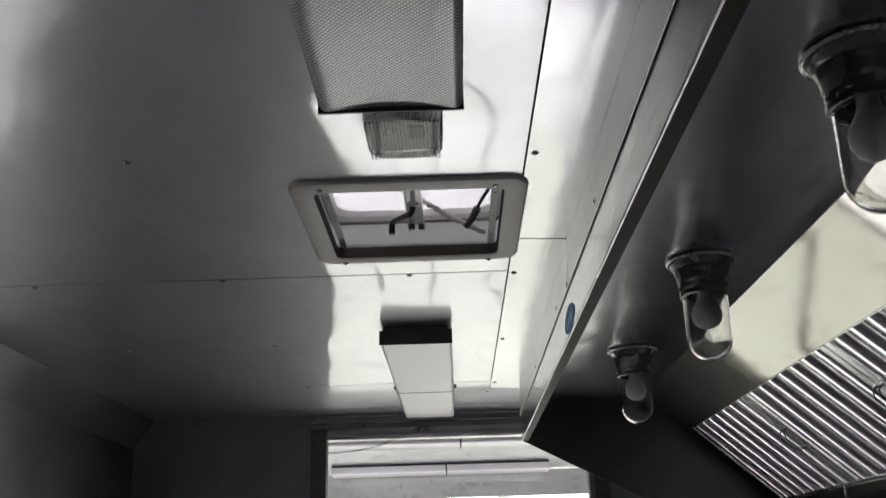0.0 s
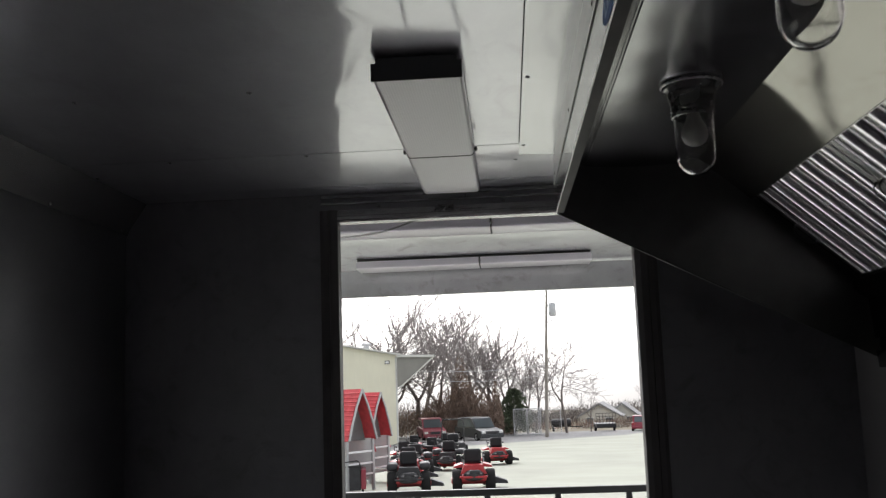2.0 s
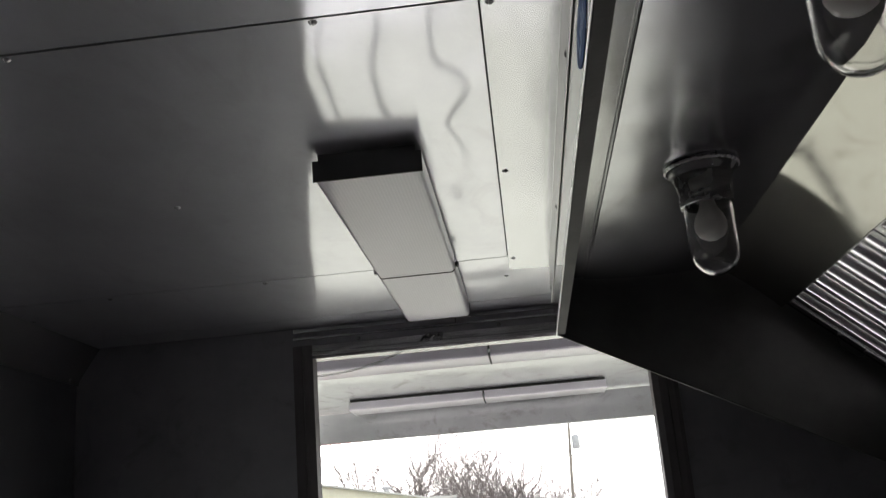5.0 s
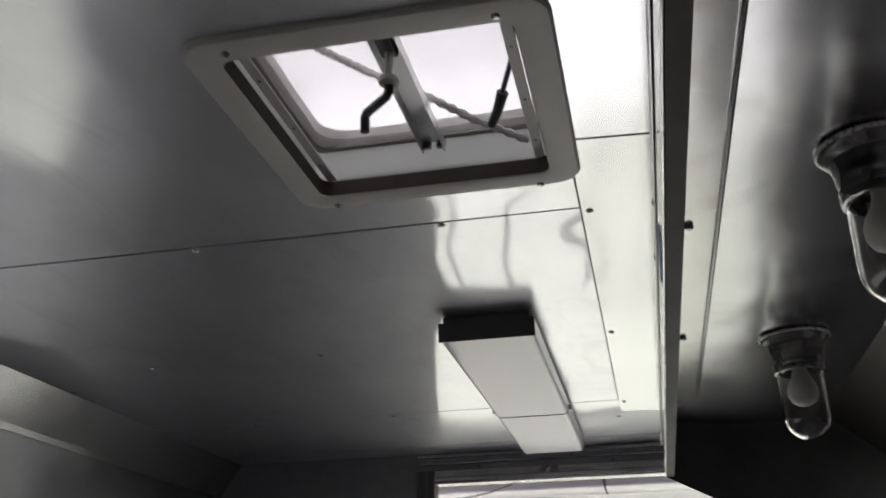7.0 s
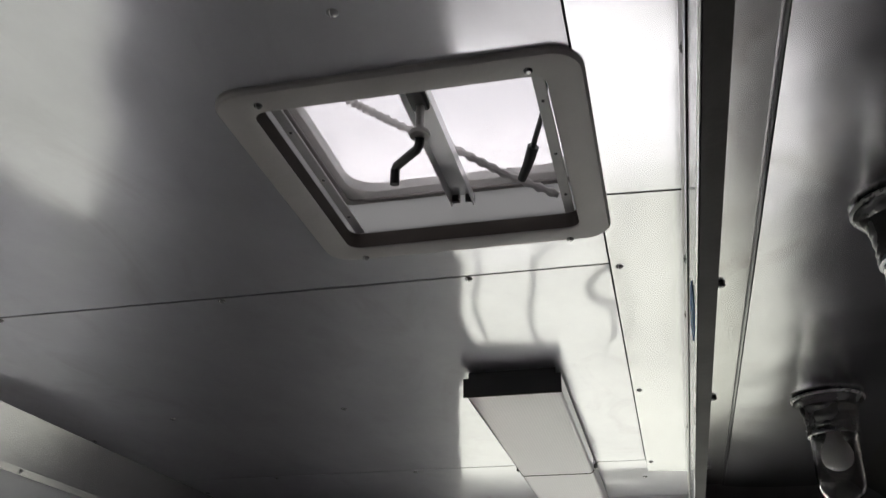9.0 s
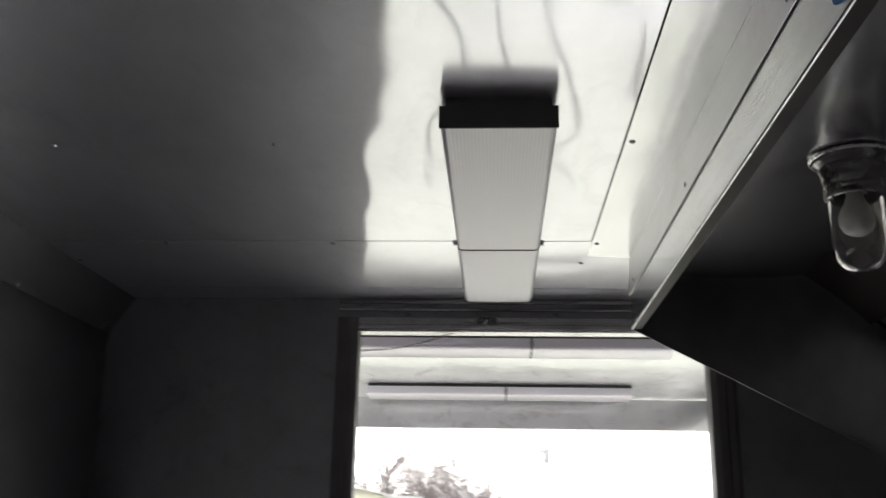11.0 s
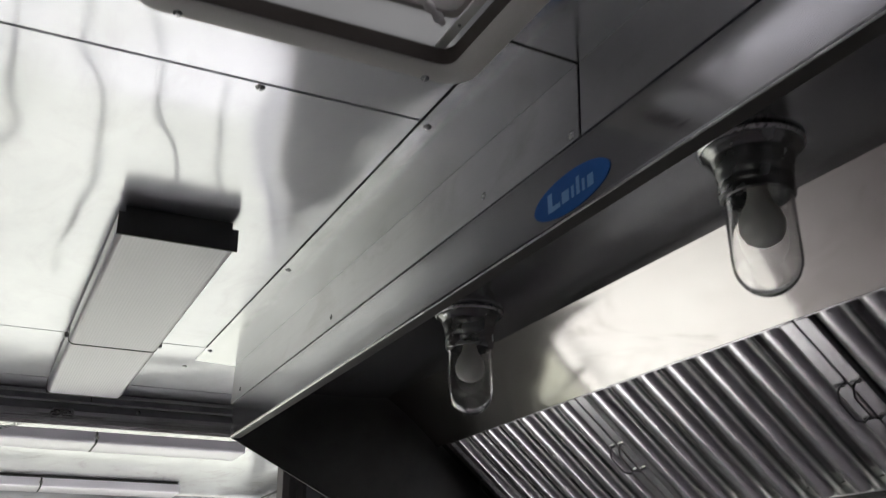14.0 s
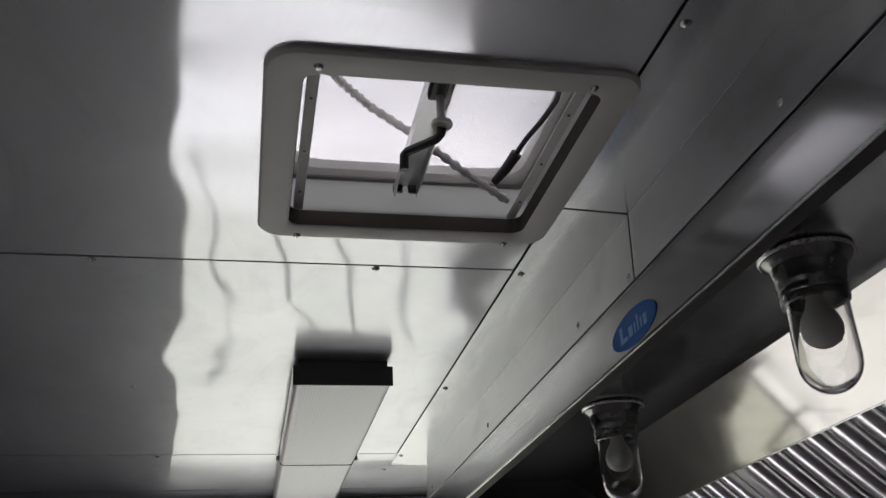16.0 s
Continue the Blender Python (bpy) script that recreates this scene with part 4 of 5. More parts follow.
# metal-clad building with a lean-to canopy
by = 68.0
bld = thing("warehouse", pose(-7.95, by, gz(by), 0, 0, 8), "cream ribbed metal building with a pitched roof edge and canopy", "building")
H_R, H_L = 6.32, 9.0
part("wall", prism(B(), [(0, 0), (0, H_R), (-14, H_L), (-28, H_R), (-28, 0)], 0, 24), CREAM, bld)
rib_m = mesh_of(box(B(), -0.05, 0.05, -0.04, 0.0, 0, 1.0), "rib", CREAM)
for k in range(30):
    x = -0.35 - 0.45 * k
    s = new("rib", rib_m)
    s.parent, s.location, s.scale = bld, (x, 0, 0), (1, 1, H_R - 0.05 + (H_L - H_R) * min(1, -x / 14) - 0.02)
part("roof", prism(B(), [(0.35, H_R - 0.06), (0.35, H_R + 0.06), (-14, H_L + 0.16), (-28.4, H_R + 0.06), (-28.4, H_R - 0.06), (-14, H_L + 0.02)], -0.5, 24.3), ROOF_W, bld, "pale metal roof")
part("corner_trim", box(B(), -0.1, 0.03, -0.06, 0.06, 0, H_R - 0.1), ROOF_W, bld)
part("canopy_roof", prism(B(), [(0, H_R - 0.16), (2.7, H_R - 0.22), (2.7, H_R - 0.06), (0, H_R + 0.0)], -0.45, 16), ROOF_W, bld, "flat canopy")
part("canopy_gable", prism(B(), [(0.03, H_R - 0.2), (2.55, H_R - 0.26), (0.03, H_R - 2.35)], -0.2, -0.12), SOFFIT, bld, "shaded canopy side")
part("brace", tube(B(), [(2.65, -0.3, H_R - 0.2), (1.4, -0.3, H_R - 1.3), (0.03, -0.3, H_R - 2.45)], 0.06, 6), ROOF_W, bld)
wl_ = part("wall_light", box(B(), -0.85, -0.50, -0.16, -0.04, H_R - 0.62, H_R - 0.38, 0.02), ENGINE, bld)
part("lens", box(B(), -0.80, -0.55, -0.175, -0.16, H_R - 0.58, H_R - 0.42), WHITE_ENAMEL, wl_)
part("roof_vent", lathe(B(), [(0.25, 0), (0.25, 0.4), (0.4, 0.45), (0.4, 0.6), (0, 0.7)], 14), GALV, bld, "", True, pose(-2.2, 6, H_R + 0.55))


# children's playhouses with red shingle roofs
def playhouse(m, label):
    """Tower with a tall bell-cast roof; own -y is the open gable."""
    ob = thing("playhouse", m, label, "playhouse", "playhouses beside the lot")
    for s in (-1, 1):
        slope = [(s * x, z) for x, z in ((0.0, 2.64), (0.22, 2.20), (0.40, 1.72), (0.52, 1.32))]
        part("roof_side", strip(B(), slope, -0.06, 2.3, 0.03 * s), RED_SHINGLE, ob, "red shingle roof")
        flap = [(s * 0.50, 1.40), (s * 0.60, 1.16), (s * 0.66, 0.98)]
        part("roof_skirt", strip(B(), flap, 0.10, 2.3, 0.03 * s), RED_SHINGLE, ob, "flared red skirt")
        for (xa, za), (xb, zb), n in ((slope[0], slope[1], 4), (slope[1], slope[2], 4), (slope[2], slope[3], 3)):
            for k in range(n):
                f, g = (k + 0.25) / n, (k + 1) / n
                a, b = (xa + (xb - xa) * f, za + (zb - za) * f), (xa + (xb - xa) * g, za + (zb - za) * g)
                part("shingle_course", prism(B(), [a, (b[0] + s * 0.05, b[1] + 0.015), (b[0] + s * 0.03, b[1])], -0.08, 2.32), RED_SHINGLE, ob)
        part("barge_board", strip(B(), [(x + s * 0.012, z + 0.02) for x, z in slope], -0.12, -0.085, -0.05 * s), GALV, ob, "pale barge board")
        part("side_wall", box(B(), s * 0.5 - 0.02, s * 0.5 + 0.02, 0.1, 2.2, 0.35, 1.35), WHITE_BOX, ob, "pale side boards")
        part("post", box(B(), s * 0.48 - 0.035, s * 0.48 + 0.035, 0.0, 0.07, 0, 1.34), GALV, ob)
    part("gable", prism(B(), [(-0.47, 1.30), (0.47, 1.30), (0.37, 1.72), (0.19, 2.20), (0, 2.56), (-0.19, 2.20), (-0.37, 1.72)], 0.30, 0.34), GREY_SIDING, ob, "grey shaded gable")
    part("back_wall", box(B(), -0.48, 0.48, 2.16, 2.2, 0.35, 1.35), WHITE_BOX, ob)
    part("deck", box(B(), -0.5, 0.5, 0.08, 2.2, 0.28, 0.34), GALV, ob)
    for z in (0.42, 0.70, 1.0):
        part("front_rail", box(B(), -0.45, 0.45, 0.02, 0.05, z, z + 0.05), WHITE_BOX, ob)
    return ob


playhouse(pose(-3.87, 25.25, gz(25.2), 0, 0, 54), "small playhouse with a red shingle roof and grey gable")
playhouse(pose(-3.88, 28.85, gz(28.8), 0, 0, 60), "small playhouse with a red shingle roof and grey gable")


def wheel(parent, x, y, r, w, rim=SILVER):
    tyre = part("wheel", lathe(B(), [(r * 0.62, -w / 2), (r * 0.9, -w / 2), (r, -w * 0.3), (r, w * 0.3), (r * 0.9, w / 2), (r * 0.62, w / 2)], 20, True), RUBBER, parent, "", True, pose(x, y, r, 0, 90, 0))
    part("rim", lathe(B(), [(0, -w * 0.3), (r * 0.62, -w * 0.4), (r * 0.62, w * 0.4), (0, w * 0.3)], 14), rim, tyre, "", True)


# zero-turn mowers; own -y is the rear, which holds the engine
def riding_mower(m, cover, label):
    mower = thing("riding_mower", m @ Matrix.Scale(0.93, 4), label, "riding mower", "mowers on the lot")
    part("chassis", box(B(), -0.34, 0.34, -0.75, 0.75, 0.28, 0.42, 0.03), RED, mower)
    part("engine_cover", prism(B(), [(-0.36, 0.46), (0.36, 0.46), (0.25, 0.70), (-0.25, 0.70)], -0.66, -0.15), cover, mower)
    part("rear_bumper", tube(B(), [(-0.36, -0.70, 0.40), (-0.34, -0.90, 0.40), (0.34, -0.90, 0.40), (0.36, -0.70, 0.40)], 0.03, 8), cover, mower)
    part("engine", lathe(B(), [(0, 0), (0.2, 0), (0.27, 0.04), (0.27, 0.18), (0.18, 0.26), (0, 0.27)], 16), ENGINE, mower, "dark engine", True, pose(0, -0.66, 0.30))
    part("muffler", lathe(B(), [(0, -0.14), (0.06, -0.14), (0.07, -0.11), (0.07, 0.11), (0.06, 0.14), (0, 0.14)], 12), ENGINE, mower, "dark muffler", True, pose(0.02, -0.84, 0.52, 0, 90, 0))
    part("seat", box(B(), -0.25, 0.25, 0.02, 0.48, 0.66, 0.76, 0.05), SEAT, mower)
    part("backrest", box(B(), -0.24, 0.24, -0.14, 0.0, 0.72, 1.10, 0.07, 3), SEAT, mower)
    part("deck", box(B(), -0.62, 0.62, 0.05, 0.60, 0.12, 0.28, 0.05), RED, mower)
    part("discharge_chute", prism(B(), [(0.6, 0.12), (0.98, 0.10), (0.96, 0.18), (0.62, 0.30)], 0.12, 0.5), ENGINE, mower, "dark rubber chute")
    for s in (-1, 1):
        part("fender", prism(B(), [(s * 0.28, 0.60), (s * 0.55, 0.58), (s * 0.52, 0.63), (s * 0.28, 0.70)], -0.06, 0.60), RED, mower)
        part("armrest", box(B(), s * 0.31 - 0.03, s * 0.31 + 0.03, -0.05, 0.25, 0.86, 0.91, 0.02), SEAT, mower)
        if cover is ENGINE:
            part("fuel_tank", box(B(), s * 0.45 - 0.15, s * 0.45 + 0.15, -0.42, 0.30, 0.60, 0.80, 0.08, 3), ENGINE, mower, "dark rounded fuel tank", True)
        part("lever", tube(B(), [(s * 0.3, 0.35, 0.6), (s * 0.3, 0.42, 0.95), (s * 0.12, 0.42, 0.98)], 0.018, 6), BLACK, mower)
        wheel(mower, s * 0.46, -0.35, 0.29, 0.26)
        wheel(mower, s * 0.35, 0.85, 0.16, 0.12)
        part("caster_arm", tube(B(), [(s * 0.25, 0.6, 0.36), (s * 0.35, 0.85, 0.38), (s * 0.35, 0.85, 0.16)], 0.025, 6), RED, mower)
    return mower


red_mower = riding_mower(pose(-0.96, 25.4, gz(25.4), 0, 0, 4), RED, "red riding mower with black seat and dark engine")
for x, y, r in ((-0.55, 37.3, 10), (-3.0, 28.6, 14), (-3.9, 35.5, 20), (-4.6, 46.0, 170)):
    copy_thing(red_mower, pose(x, y, gz(y), 0, 0, r))
dark_mower = riding_mower(pose(-2.6, 25.0, gz(25.0), 0, 0, 6), ENGINE, "black riding mower with red deck and dark engine")
for x, y, r in ((-2.15, 34.3, -6), (-3.1, 31.5, 12), (-3.3, 40.5, 165), (-3.4, 50.0, 20)):
    copy_thing(dark_mower, pose(x, y, gz(y), 0, 0, r))
cart = thing("tool_cart", pose(-4.09, 25.3, gz(25.3), 0, 0, 8), "dark box cart with a dark red side and push handle", "cart")
part("box", box(B(), -0.34, 0.20, -0.4, 0.5, 0.08, 0.66, 0.02), ENGINE, cart)
part("lid", box(B(), -0.36, 0.22, -0.42, 0.52, 0.665, 0.70, 0.012), BLACK, cart)
part("side_panel", box(B(), 0.205, 0.33, -0.38, 0.48, 0.10, 0.60, 0.02), CAR_RED, cart, "dark red side")
part("handle", tube(B(), [(-0.3, -0.44, 0.5), (-0.3, -0.5, 0.74), (-0.24, -0.52, 0.80), (0.12, -0.52, 0.84), (0.18, -0.5, 0.78), (0.18, -0.44, 0.5)], 0.018, 6), BLACK, cart, "", True)
for sx in (-0.36, 0.24):
    wheel(cart, sx, 0.05, 0.13, 0.06)
bars = thing("roll_bar_mower", pose(-2.6, 44.0, gz(44.0), 0, 0, 4), "dark utility mower with a tall roll bar", "riding mower")
part("body", box(B(), -0.55, 0.55, -0.6, 0.6, 0.3, 0.72, 0.08), ENGINE, bars)
part("seat", box(B(), -0.25, 0.25, -0.2, 0.25, 0.72, 1.1, 0.08), SEAT, bars)
part("roll_bar", tube(B(), [(-0.5, 0.1, 0.6), (-0.5, 0.1, 1.65), (-0.42, 0.1, 1.72), (0.42, 0.1, 1.72), (0.5, 0.1, 1.65), (0.5, 0.1, 0.6)], 0.03, 8), BLACK, bars)
for s in (-1, 1):
    wheel(bars, s * 0.55, -0.3, 0.3, 0.22)


# cars; own -y is the front
def car(m, name, mat, label, length, width, height, nose, kind="car"):
    ob = thing(name, m, label, kind)
    l2, w2 = length / 2, width / 2
    belt = height * 0.55
    prof = [(-l2, 0.35), (-l2 + 0.05, belt * 0.8), (-l2 + nose, belt), (l2 - 0.05, belt + 0.05), (l2, 0.4), (l2 - 0.1, 0.25), (-l2 + 0.1, 0.25)]
    part("body", prism(B(), prof, -w2, w2, "x"), mat, ob)
    cab = [(-l2 + nose - 0.05, belt - 0.02), (-l2 + nose + 0.75, height - 0.05), (-l2 + nose + 1.0, height), (l2 - 0.45, height), (l2 - 0.12, belt + 0.02)]
    part("cabin", prism(B(), cab, -w2 + 0.12, w2 - 0.12, "x"), mat, ob)
    bm = B()
    v = [bm.verts.new(p) for p in ((-w2 + 0.2, -l2 + nose + 0.0, belt + 0.04), (w2 - 0.2, -l2 + nose + 0.0, belt + 0.04), (w2 - 0.26, -l2 + nose + 0.68, height - 0.10), (-w2 + 0.26, -l2 + nose + 0.68, height - 0.10))]
    f = bm.faces.new(v)
    bmesh.ops.solidify(bm, geom=[f], thickness=-0.04)
    bmesh.ops.translate(bm, verts=bm.verts[:], vec=(0, -0.03, 0.02))
    part("windscreen", bm, CAR_GLASS, ob, "tinted windscreen")
    for s in (-1, 1):
        part("side_window", prism(B(), [(-l2 + nose + 0.45, belt + 0.06), (-l2 + nose + 0.95, height - 0.12), (l2 - 0.55, height - 0.12), (l2 - 0.35, belt + 0.08)], s * (w2 - 0.115) - 0.006, s * (w2 - 0.115) + 0.006, "x"), CAR_GLASS, ob)
        part("headlight", box(B(), s * (w2 - 0.22) - 0.16, s * (w2 - 0.22) + 0.16, -l2 - 0.01, -l2 + 0.12, belt * 0.62, belt * 0.8, 0.03), WHITE_ENAMEL, ob)
        for y in (-l2 + 0.85, l2 - 0.85):
            wheel(ob, s * (w2 - 0.08), y, 0.33, 0.22)
    part("bumper", box(B(), -w2 + 0.05, w2 - 0.05, -l2 - 0.06, -l2 + 0.1, 0.28, 0.52, 0.04), mat, ob)
    part("grille", box(B(), -0.4, 0.4, -l2 - 0.02, -l2 + 0.06, 0.55, belt * 0.78, 0.02), BLACK, ob)
    return ob


car(pose(-2.45, 74.0, gz(74.0), 0, 0, 28), "minivan", CAR_GREY, "dark grey minivan parked at the edge of the lot", 4.7, 1.9, 1.72, 1.2)
car(pose(-6.6, 80.0, gz(80.0), 0, 0, 12), "pickup_truck", CAR_RED, "dark red truck parked beside the building", 4.9, 1.9, 1.75, 1.5)
hatchback = car(pose(12.3, 91.0, gz(91.0), 0, 0, 170), "red_car", CAR_RED, "red car with a pale rear window, parked far across the lot", 4.2, 1.8, 1.42, 1.3)
part("rear_window", prism(B(), [(1.69, 1.33), (1.97, 0.86), (2.0, 0.875), (1.72, 1.35)], -0.62, 0.62, "x"), CAR_GLASS, hatchback)
part("rear_bumper", box(B(), -0.86, 0.86, 2.02, 2.16, 0.3, 0.5, 0.04), CAR_RED, hatchback)
for s in (-1, 1):
    part("tail_light", box(B(), s * 0.7 - 0.14, s * 0.7 + 0.14, 2.04, 2.12, 0.62, 0.78, 0.02), RED, hatchback, "bright red tail light")

# utility pole with transformer
pole = thing("utility_pole", pose(3.08, 76.0, gz(76.0)), "tall weathered wooden utility pole with a grey transformer", "utility pole")
part("shaft", tube(B(), [(-0.26, 0, 0), (0.0, 0, 6.5), (0.3, 0, 12.2)], 0.15, 10, 0.10), WOOD, pole, "", True)
can = part("transformer", lathe(B(), [(0, 0), (0.27, 0.0), (0.29, 0.06), (0.29, 0.98), (0.25, 1.06), (0, 1.09)], 18), GALV, pole, "grey transformer can", True, pose(0.66, 0, 9.48))
part("bushing", tube(B(), [(0, 0, 1.05), (0, 0, 1.35)], 0.05, 6), GALV, can)
part("arm", box(B(), 0.2, 0.40, -0.05, 0.05, 9.68, 9.78), GALV, pole)
part("arm", box(B(), 0.2, 0.40, -0.05, 0.05, 10.28, 10.38), GALV, pole)
part("cutout", tube(B(), [(0.25, 0, 8.98), (0.75, 0, 9.23), (0.75, 0, 8.93)], 0.05, 6), GALV, pole)
lines = thing("power_line", pose(3.08, 76.0, gz(76.0) + 5.6), "thin service wires running off from the pole", "wire")
for dz in (0.0, -0.8):
    part("wire", tube(B(), [(0, 0, dz), (-5, 1, dz - 0.3), (-10, 2, dz - 0.1), (-17, 3, dz + 0.4)], 0.02, 5), GALV, lines)

# fence with posts and mesh at the edge of the lot
fence = thing("chain_link_fence", pose(0, 92.0, gz(92.0)), "grey chain-link fence with steel posts", "fence")
for k in range(9):
    part("post", tube(B(), [(-12 + 2.1 * k, 0, 0), (-12 + 2.1 * k, 0, 2.2)], 0.04, 6), GALV, fence)
part("top_rail", tube(B(), [(-12, 0, 2.15), (4.8, 0, 2.15)], 0.025, 5), GALV, fence)
wires = B()
for k in range(90):
    x = -12 + 0.187 * k
    tube(wires, [(x, 0, 0.05), (x, 0, 2.1)], 0.006, 3)
for k in range(10):
    tube(wires, [(-12, 0, 0.1 + 0.2 * k), (4.8, 0, 0.1 + 0.2 * k)], 0.006, 3)
tagged(part("mesh", wires, GALV, fence), "", "", "", "stuff")
for x in (0.3, 1.5):
    leaf_bm = B()
    for a, b in (((x, 0.4), (x, 2.6)), ((x + 1.1, 0.4), (x + 1.1, 2.6)), ((x, 2.6), (x + 1.1, 2.6)), ((x, 0.4), (x + 1.1, 0.4))):
        tube(leaf_bm, [(a[0], -9.0, a[1]), (b[0], -9.0, b[1])], 0.035, 6)
    gate = part("gate_leaf", leaf_bm, GALV, fence, "pale gate frame")
    wires = B()
    for k in range(14):
        tube(wires, [(x + 0.08 * k, -9.0, 0.4), (x + 0.08 * k, -9.0, 2.6)], 0.008, 3)
    for k in range(24):
        tube(wires, [(x, -9.0, 0.4 + 0.09 * k), (x + 1.1, -9.0, 0.4 + 0.09 * k)], 0.008, 3)
    tagged(part("mesh", wires, GALV, gate), "", "", "", "stuff")

# dark tank on wheels, caged trailer, white box trailer
tank = thing("tank_trailer", pose(4.9, 98.0, gz(98.0)), "dark tank trailer with a pale wheel", "trailer")
part("tank", lathe(B(), [(0, -1.0), (0.3, -1.0), (0.42, -0.85), (0.42, 0.85), (0.3, 1.0), (0, 1.0)], 18), ENGINE, tank, "", True, pose(0.2, 0, 0.85, 0, 90, 0))
wheel(tank, -0.6, -0.3, 0.3, 0.2, WHITE_ENAMEL)
part("tongue", box(B(), 1.1, 2.4, -0.05, 0.05, 0.4, 0.5), ENGINE, tank)
cage = thing("utility_trailer", pose(9.1, 94.0, gz(94.0)), "dark utility trailer with a tall open mesh frame", "trailer")
part("bed", box(B(), -0.95, 0.95, -1.5, 1.5, 0.35, 0.75, 0.03), ENGINE, cage)
for k in range(7):
    part("upright", box(B(), -0.95 + 0.31 * k, -0.91 + 0.31 * k, -1.5, -1.45, 0.75, 1.75), ENGINE, cage)
for z in (1.1, 1.4, 1.72):
    part("crossbar", box(B(), -0.95, 0.95, -1.5, -1.46, z, z + 0.04), ENGINE, cage)
for s in (-1, 1):
    wheel(cage, s * 0.9, 0, 0.33, 0.2)
boxt = thing("box_trailer", pose(16.85, 80, gz(80)), "tall white box trailer with a red roof edge", "trailer")
part("body", box(B(), -3.2, 3.2, -1.2, 1.2, 0.8, 2.97, 0.05), WHITE_BOX, boxt)
part("roof_edge", box(B(), -3.25, 3.25, -1.25, 1.25, 2.94, 3.12, 0.02), RED, boxt, "red edge")
for s in (-1, 1):
    wheel(boxt, s * 0.6, -1.0, 0.5, 0.25)

# far houses
for x, y, w, label in ((10.3, 112.0, 2.3, "small pale house with a low gable"), (13.6, 118.0, 1.7, "small pale house with a low gable")):
    z = gz(y)
    h = thing("house", pose(x, y, z, 0, 0, -9), label, "house", "far houses")
    part("wall", prism(B(), [(-w, 0), (w, 0), (w, 1.3), (0, 2.6), (-w, 1.3)], 0, 7), HOUSE_W, h)
    for s in (-1, 1):
        part("roof", prism(B(), [(s * (w + 0.4), 1.12), (s * (w + 0.4), 1.28), (0, 2.88), (0, 2.66)], -0.4, 7.4), HOUSE_R, h)
    for s in (-0.5, 0.5):
        win = part("window", box(B(), s * w - 0.45, s * w + 0.45, -0.05, 0.02, 0.4, 1.2), WHITE_ENAMEL, h)
        part("pane", box(B(), s * w - 0.38, s * w + 0.38, -0.07, -0.052, 0.46, 1.14), CAR_GLASS, win)


# ---- bare winter trees ----
def tree(m, height, seed, label, fork=0.42, twig_r=0.007, levels=7, wide=1.0, bole=0.30):
    """Forking limbs that rise and spread, with side shoots and fine twig ends."""
    rnd = random.Random(seed)
    ob = thing("tree", m, label, "tree", "bare trees beyond the lot")
    trunk, crown = B(), B()

    def turned(d, angle, a):
        side = d.orthogonal().normalized()
        side = Matrix.Rotation(a, 3, d) @ side
        return (d * math.cos(angle) + side * math.sin(angle)).normalized()

    def grow(p, d, length, r, level):
        pts, steps = [p], 4 if level < 2 else 2
        for i in range(steps):
            d = (d + Vector((rnd.gauss(0, 1), rnd.gauss(0, 1), rnd.gauss(0.35, 0.6))) * (0.05 if level < 1 else 0.13)).normalized()
            pts.append(pts[-1] + d * length / steps)
        r1 = max(r * 0.74, twig_r)
        tube(trunk if level < 2 else crown, pts, max(r, twig_r), 6 if level < 2 else 3, r1 if level < levels else twig_r * 0.6)
        if level >= levels:
            return
        a = rnd.uniform(0, 2 * math.pi)
        grow(pts[-1], turned(d, fork * rnd.uniform(0.3, 0.8), a), length * rnd.uniform(0.7, 0.92), r1, level + 1)
        grow(pts[-1], turned(d, fork * rnd.uniform(0.7, 1.4), a + math.pi + rnd.uniform(-0.5, 0.5)), length * rnd.uniform(0.6, 0.88), r1 * 0.85, level + 1)
        if level:
            for k in range(3 if level < 5 else 2):
                q = pts[rnd.randrange(1, steps)] if steps > 2 else pts[1]
                grow(q, turned(d, fork * rnd.uniform(1.2, 2.2), rnd.uniform(0, 6.28)), length * rnd.uniform(0.4, 0.7), r1 * 0.5, min(levels, level + 2 + (level > 3)))

    grow(Vector((0, 0, -0.1)), Vector((rnd.uniform(-0.06, 0.06), 0, 1)).normalized(), height * bole, height * 0.0135, 0)
    tops = sorted(v.co.z for v in crown.verts)
    k = height / tops[int(0.96 * len(tops))]
    for b in (trunk, crown):
        bmesh.ops.scale(b, vec=(wide * k, wide * k, k), verts=b.verts[:])
    part("trunk", trunk, BARK, ob, "", True)
    part("crown", crown, TWIG, ob, "fine bare twigs")
    return ob


TREES = ((-15.0, 90, 13.6, 16), (-13.0, 92, 13.6, 1), (-11.0, 89, 12.6, 2), (-8.3, 90, 11.4, 3), (-6.6, 87, 10.7, 4), (-4.9, 92, 11.2, 5), (-3.3, 88, 11.2, 6), (-2.0, 91, 10.3, 7), (-0.75, 89, 9.0, 8), (0.35, 92, 7.3, 14), (-9.6, 101, 12.4, 15), (-5.6, 102, 12.2, 17))
for x, y, h, sd in TREES:
    tree(pose(x, y, gz(y)), h, sd, "tall bare winter tree with many fine twigs", 0.42, 0.0075, 7, 1.35, 0.24)
tree(pose(5.2, 90, gz(90)), 8.3, 21, "lone bare tree with a rounded open crown", 0.62, 0.018, 6, 1.35, 0.36)
tree(pose(1.6, 92, gz(92)), 8.3, 22, "slender bare tree beside the pole", 0.3, 0.010, 6, 0.9, 0.26)
tree(pose(2.4, 94, gz(94)), 7.7, 23, "slender bare tree beside the pole", 0.3, 0.010, 6, 0.9, 0.26)
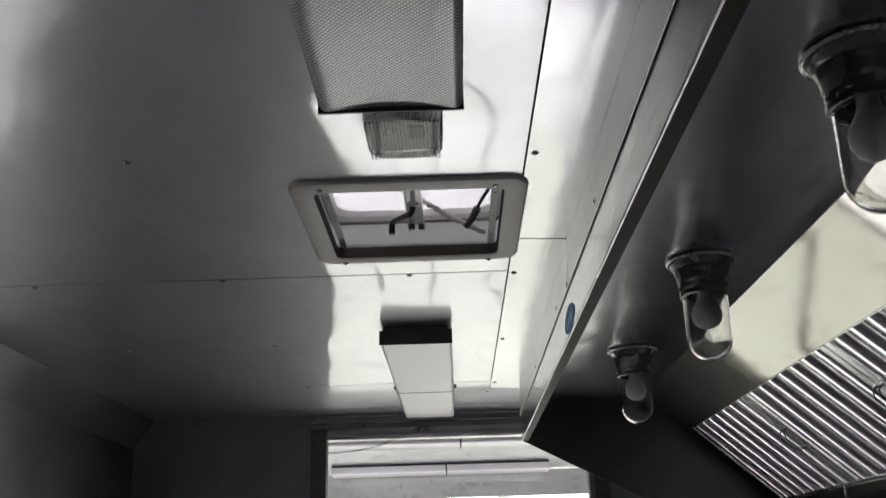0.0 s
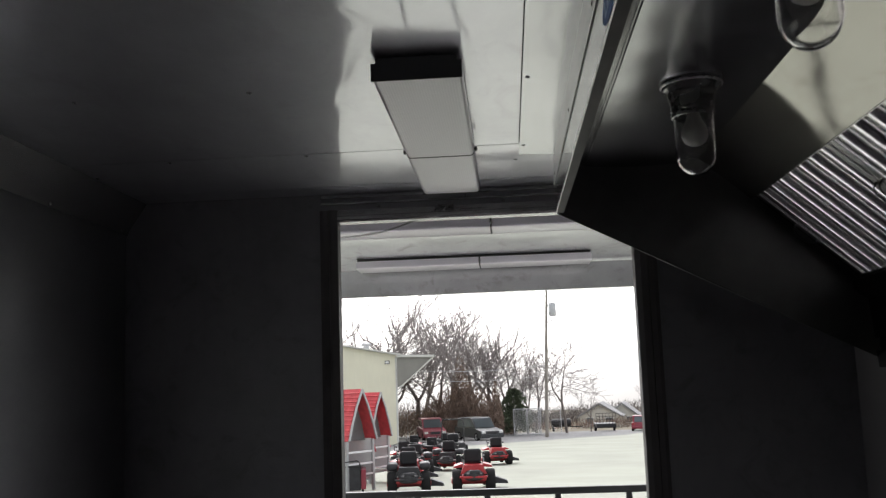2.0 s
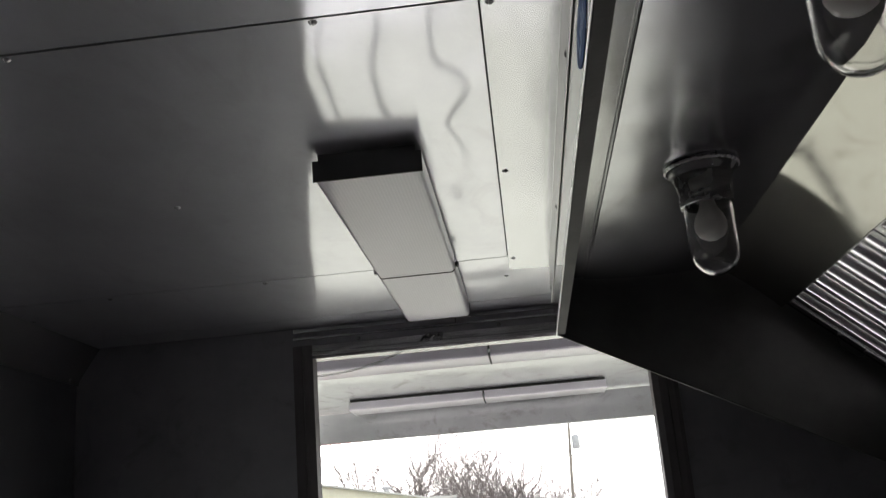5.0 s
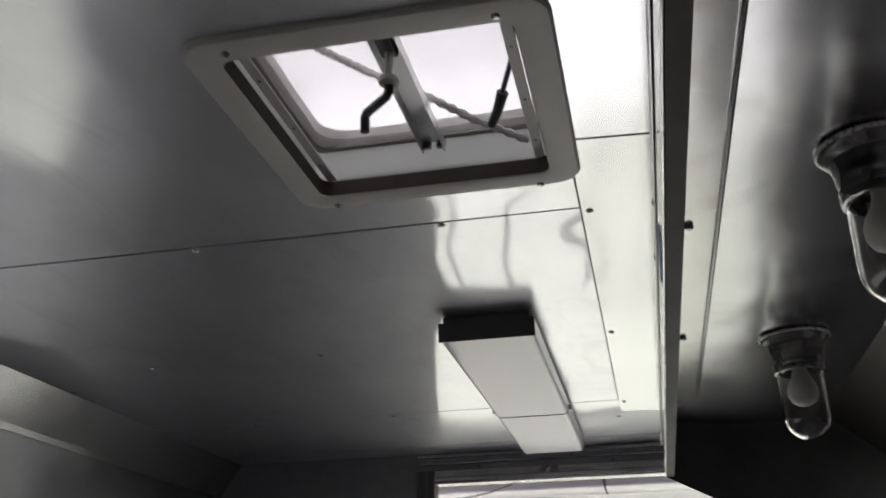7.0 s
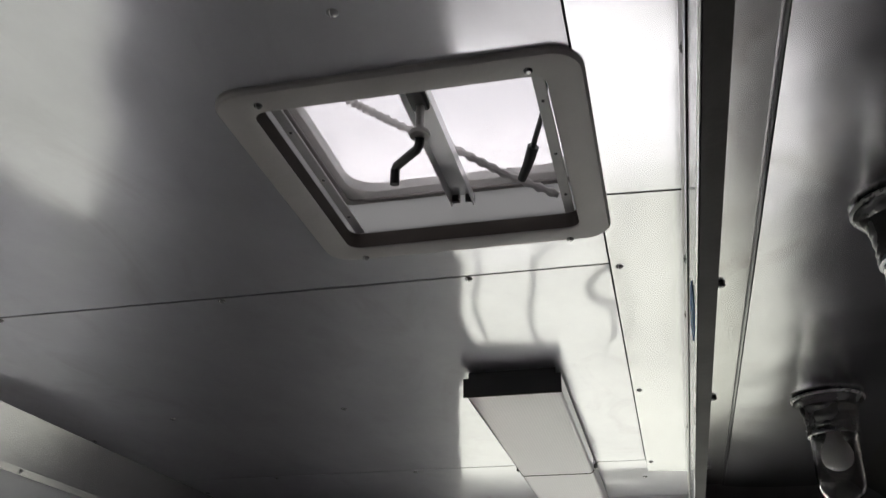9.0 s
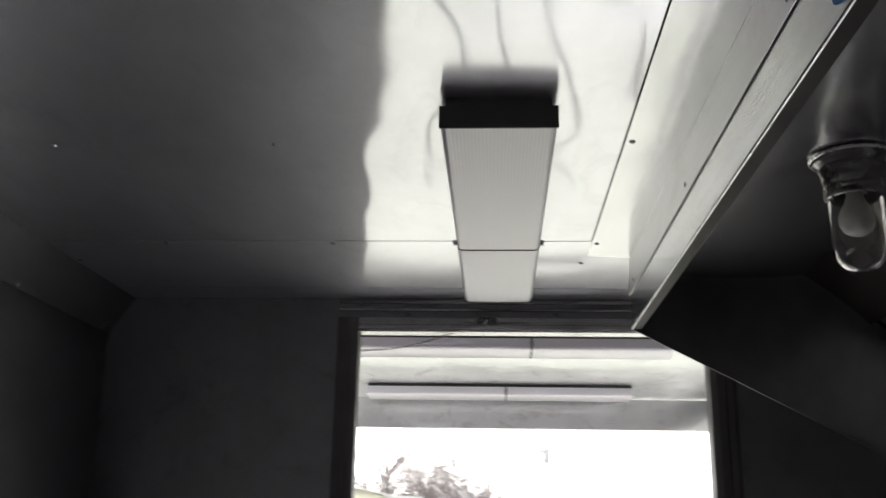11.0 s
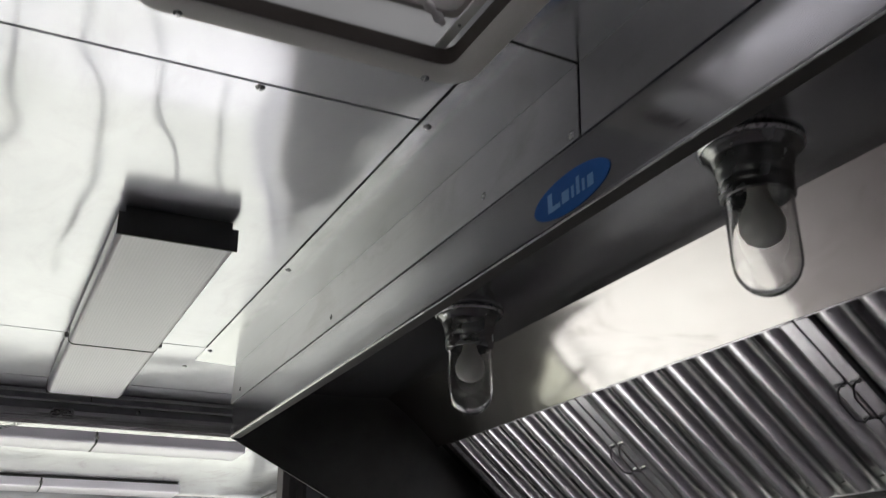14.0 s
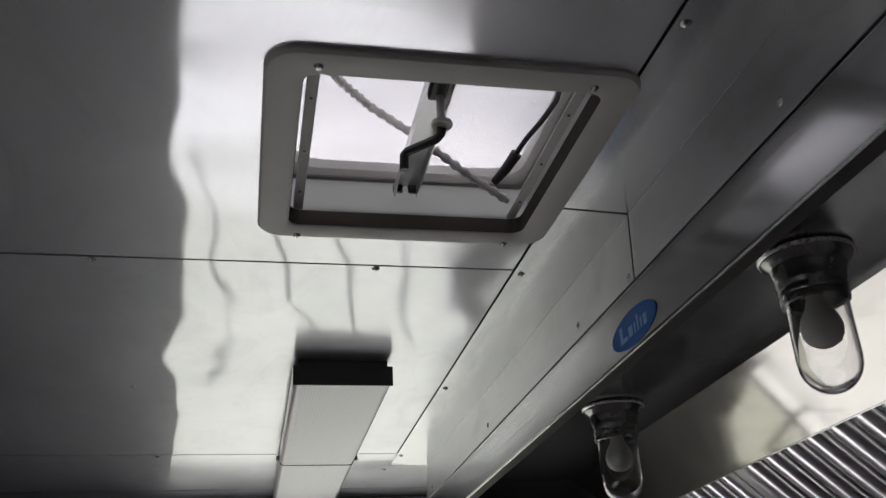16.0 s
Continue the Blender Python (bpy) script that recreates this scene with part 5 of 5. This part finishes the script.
tree(pose(7.6, 92, gz(92)), 4.4, 24, "small bare tree beyond the lot", 0.6, 0.009, 5, 1.1)
tree(pose(12.6, 94, gz(94)), 4.2, 25, "small bare tree beyond the lot", 0.5, 0.009, 5, 1.0)


def thicket(name, x0, x1, y0, y1, h, count, seed, mat, label, blade=0.5):
    """Tangled thin stems as one mass."""
    rnd = random.Random(seed)
    vs, fs = [], []
    for k in range(count):
        x, y = rnd.uniform(x0, x1), rnd.uniform(y0, y1)
        f = (x - x0) / (x1 - x0)
        top = h * (0.45 + 0.55 * math.sin(math.pi * f)) * rnd.uniform(0.5, 1.0)
        zb = gz(min(y, 120)) - 0.03 * max(0, y - 120)
        z = zb + rnd.uniform(0, 1) ** 0.8 * top
        a, t = rnd.uniform(0, math.pi), rnd.uniform(-0.9, 0.9)
        d = Vector((math.cos(a) * math.sin(t), math.sin(a) * math.sin(t), math.cos(t))) * blade * rnd.uniform(0.6, 1.6)
        s = Vector((rnd.uniform(-1, 1), rnd.uniform(-1, 1), 0)).normalized() * 0.035
        p = Vector((x, y, z))
        i = len(vs)
        vs += [p - s, p + s, p + d]
        fs.append((i, i + 1, i + 2))
    me = bpy.data.meshes.new(name)
    me.from_pydata([tuple(v) for v in vs], [], fs)
    me.materials.append(mat)
    return tagged(new(name, me), label, "brush", "", "stuff")


thicket("thicket", -8.0, -0.6, 84, 88, 4.9, 14000, 31, BRUSH_M, "brown tangled brush between the trees", 0.3)
thicket("thicket", -17, 0.5, 88, 94, 2.6, 12000, 32, BRUSH_M, "brown tangled brush between the trees", 0.3)
thicket("thicket", -5.3, -3.3, 85, 87, 7.6, 5000, 35, BRUSH_M, "brown creeper covering a tree trunk", 0.3)
thicket("thicket", -1.7, -0.7, 85, 86, 5.2, 2200, 36, BRUSH_M, "brown creeper covering a tree trunk", 0.3)
thicket("far_woods", -60, 2, 135, 145, 5.0, 30000, 33, BRUSH_G, "grey line of far bare woods", 0.45)
thicket("far_woods", -4, 70, 135, 145, 3.6, 34000, 37, BRUSH_G, "grey line of far bare woods", 0.45)
thicket("far_woods", 2, 50, 104, 110, 1.5, 6000, 34, BRUSH_M, "low brown scrub beyond the lot", 0.4)

# evergreen beside the brush
ev = thing("cedar_tree", pose(0.35, 88, gz(88)), "dark green cedar with a rough cone shape", "tree")
part("trunk", tube(B(), [(0, 0, 0), (0, 0, 3.4)], 0.14, 6, 0.04), BARK, ev)
rnd = random.Random(40)
vs, fs = [], []
for k in range(6000):
    f = rnd.random() ** 0.8
    a = rnd.uniform(0, 2 * math.pi)
    r = (1.7 * (1 - f) ** 0.6 + 0.15) * rnd.uniform(0.3, 1.0) * (1 + 0.4 * math.sin(13 * f + 3 + 3 * a))
    p = Vector((r * math.cos(a), r * math.sin(a), 0.2 + 3.9 * f))
    s = Vector((rnd.uniform(-1, 1), rnd.uniform(-1, 1), rnd.uniform(-1, 1))) * 0.14
    u = Vector((math.cos(a), math.sin(a), 0.7)) * 0.16
    i = len(vs)
    vs += [p, p + s, p + u]
    fs.append((i, i + 1, i + 2))
me = bpy.data.meshes.new("crown")
me.from_pydata([tuple(v) for v in vs], [], fs)
me.materials.append(GREEN)
crown_ob = new("crown", me)
crown_ob.parent = ev
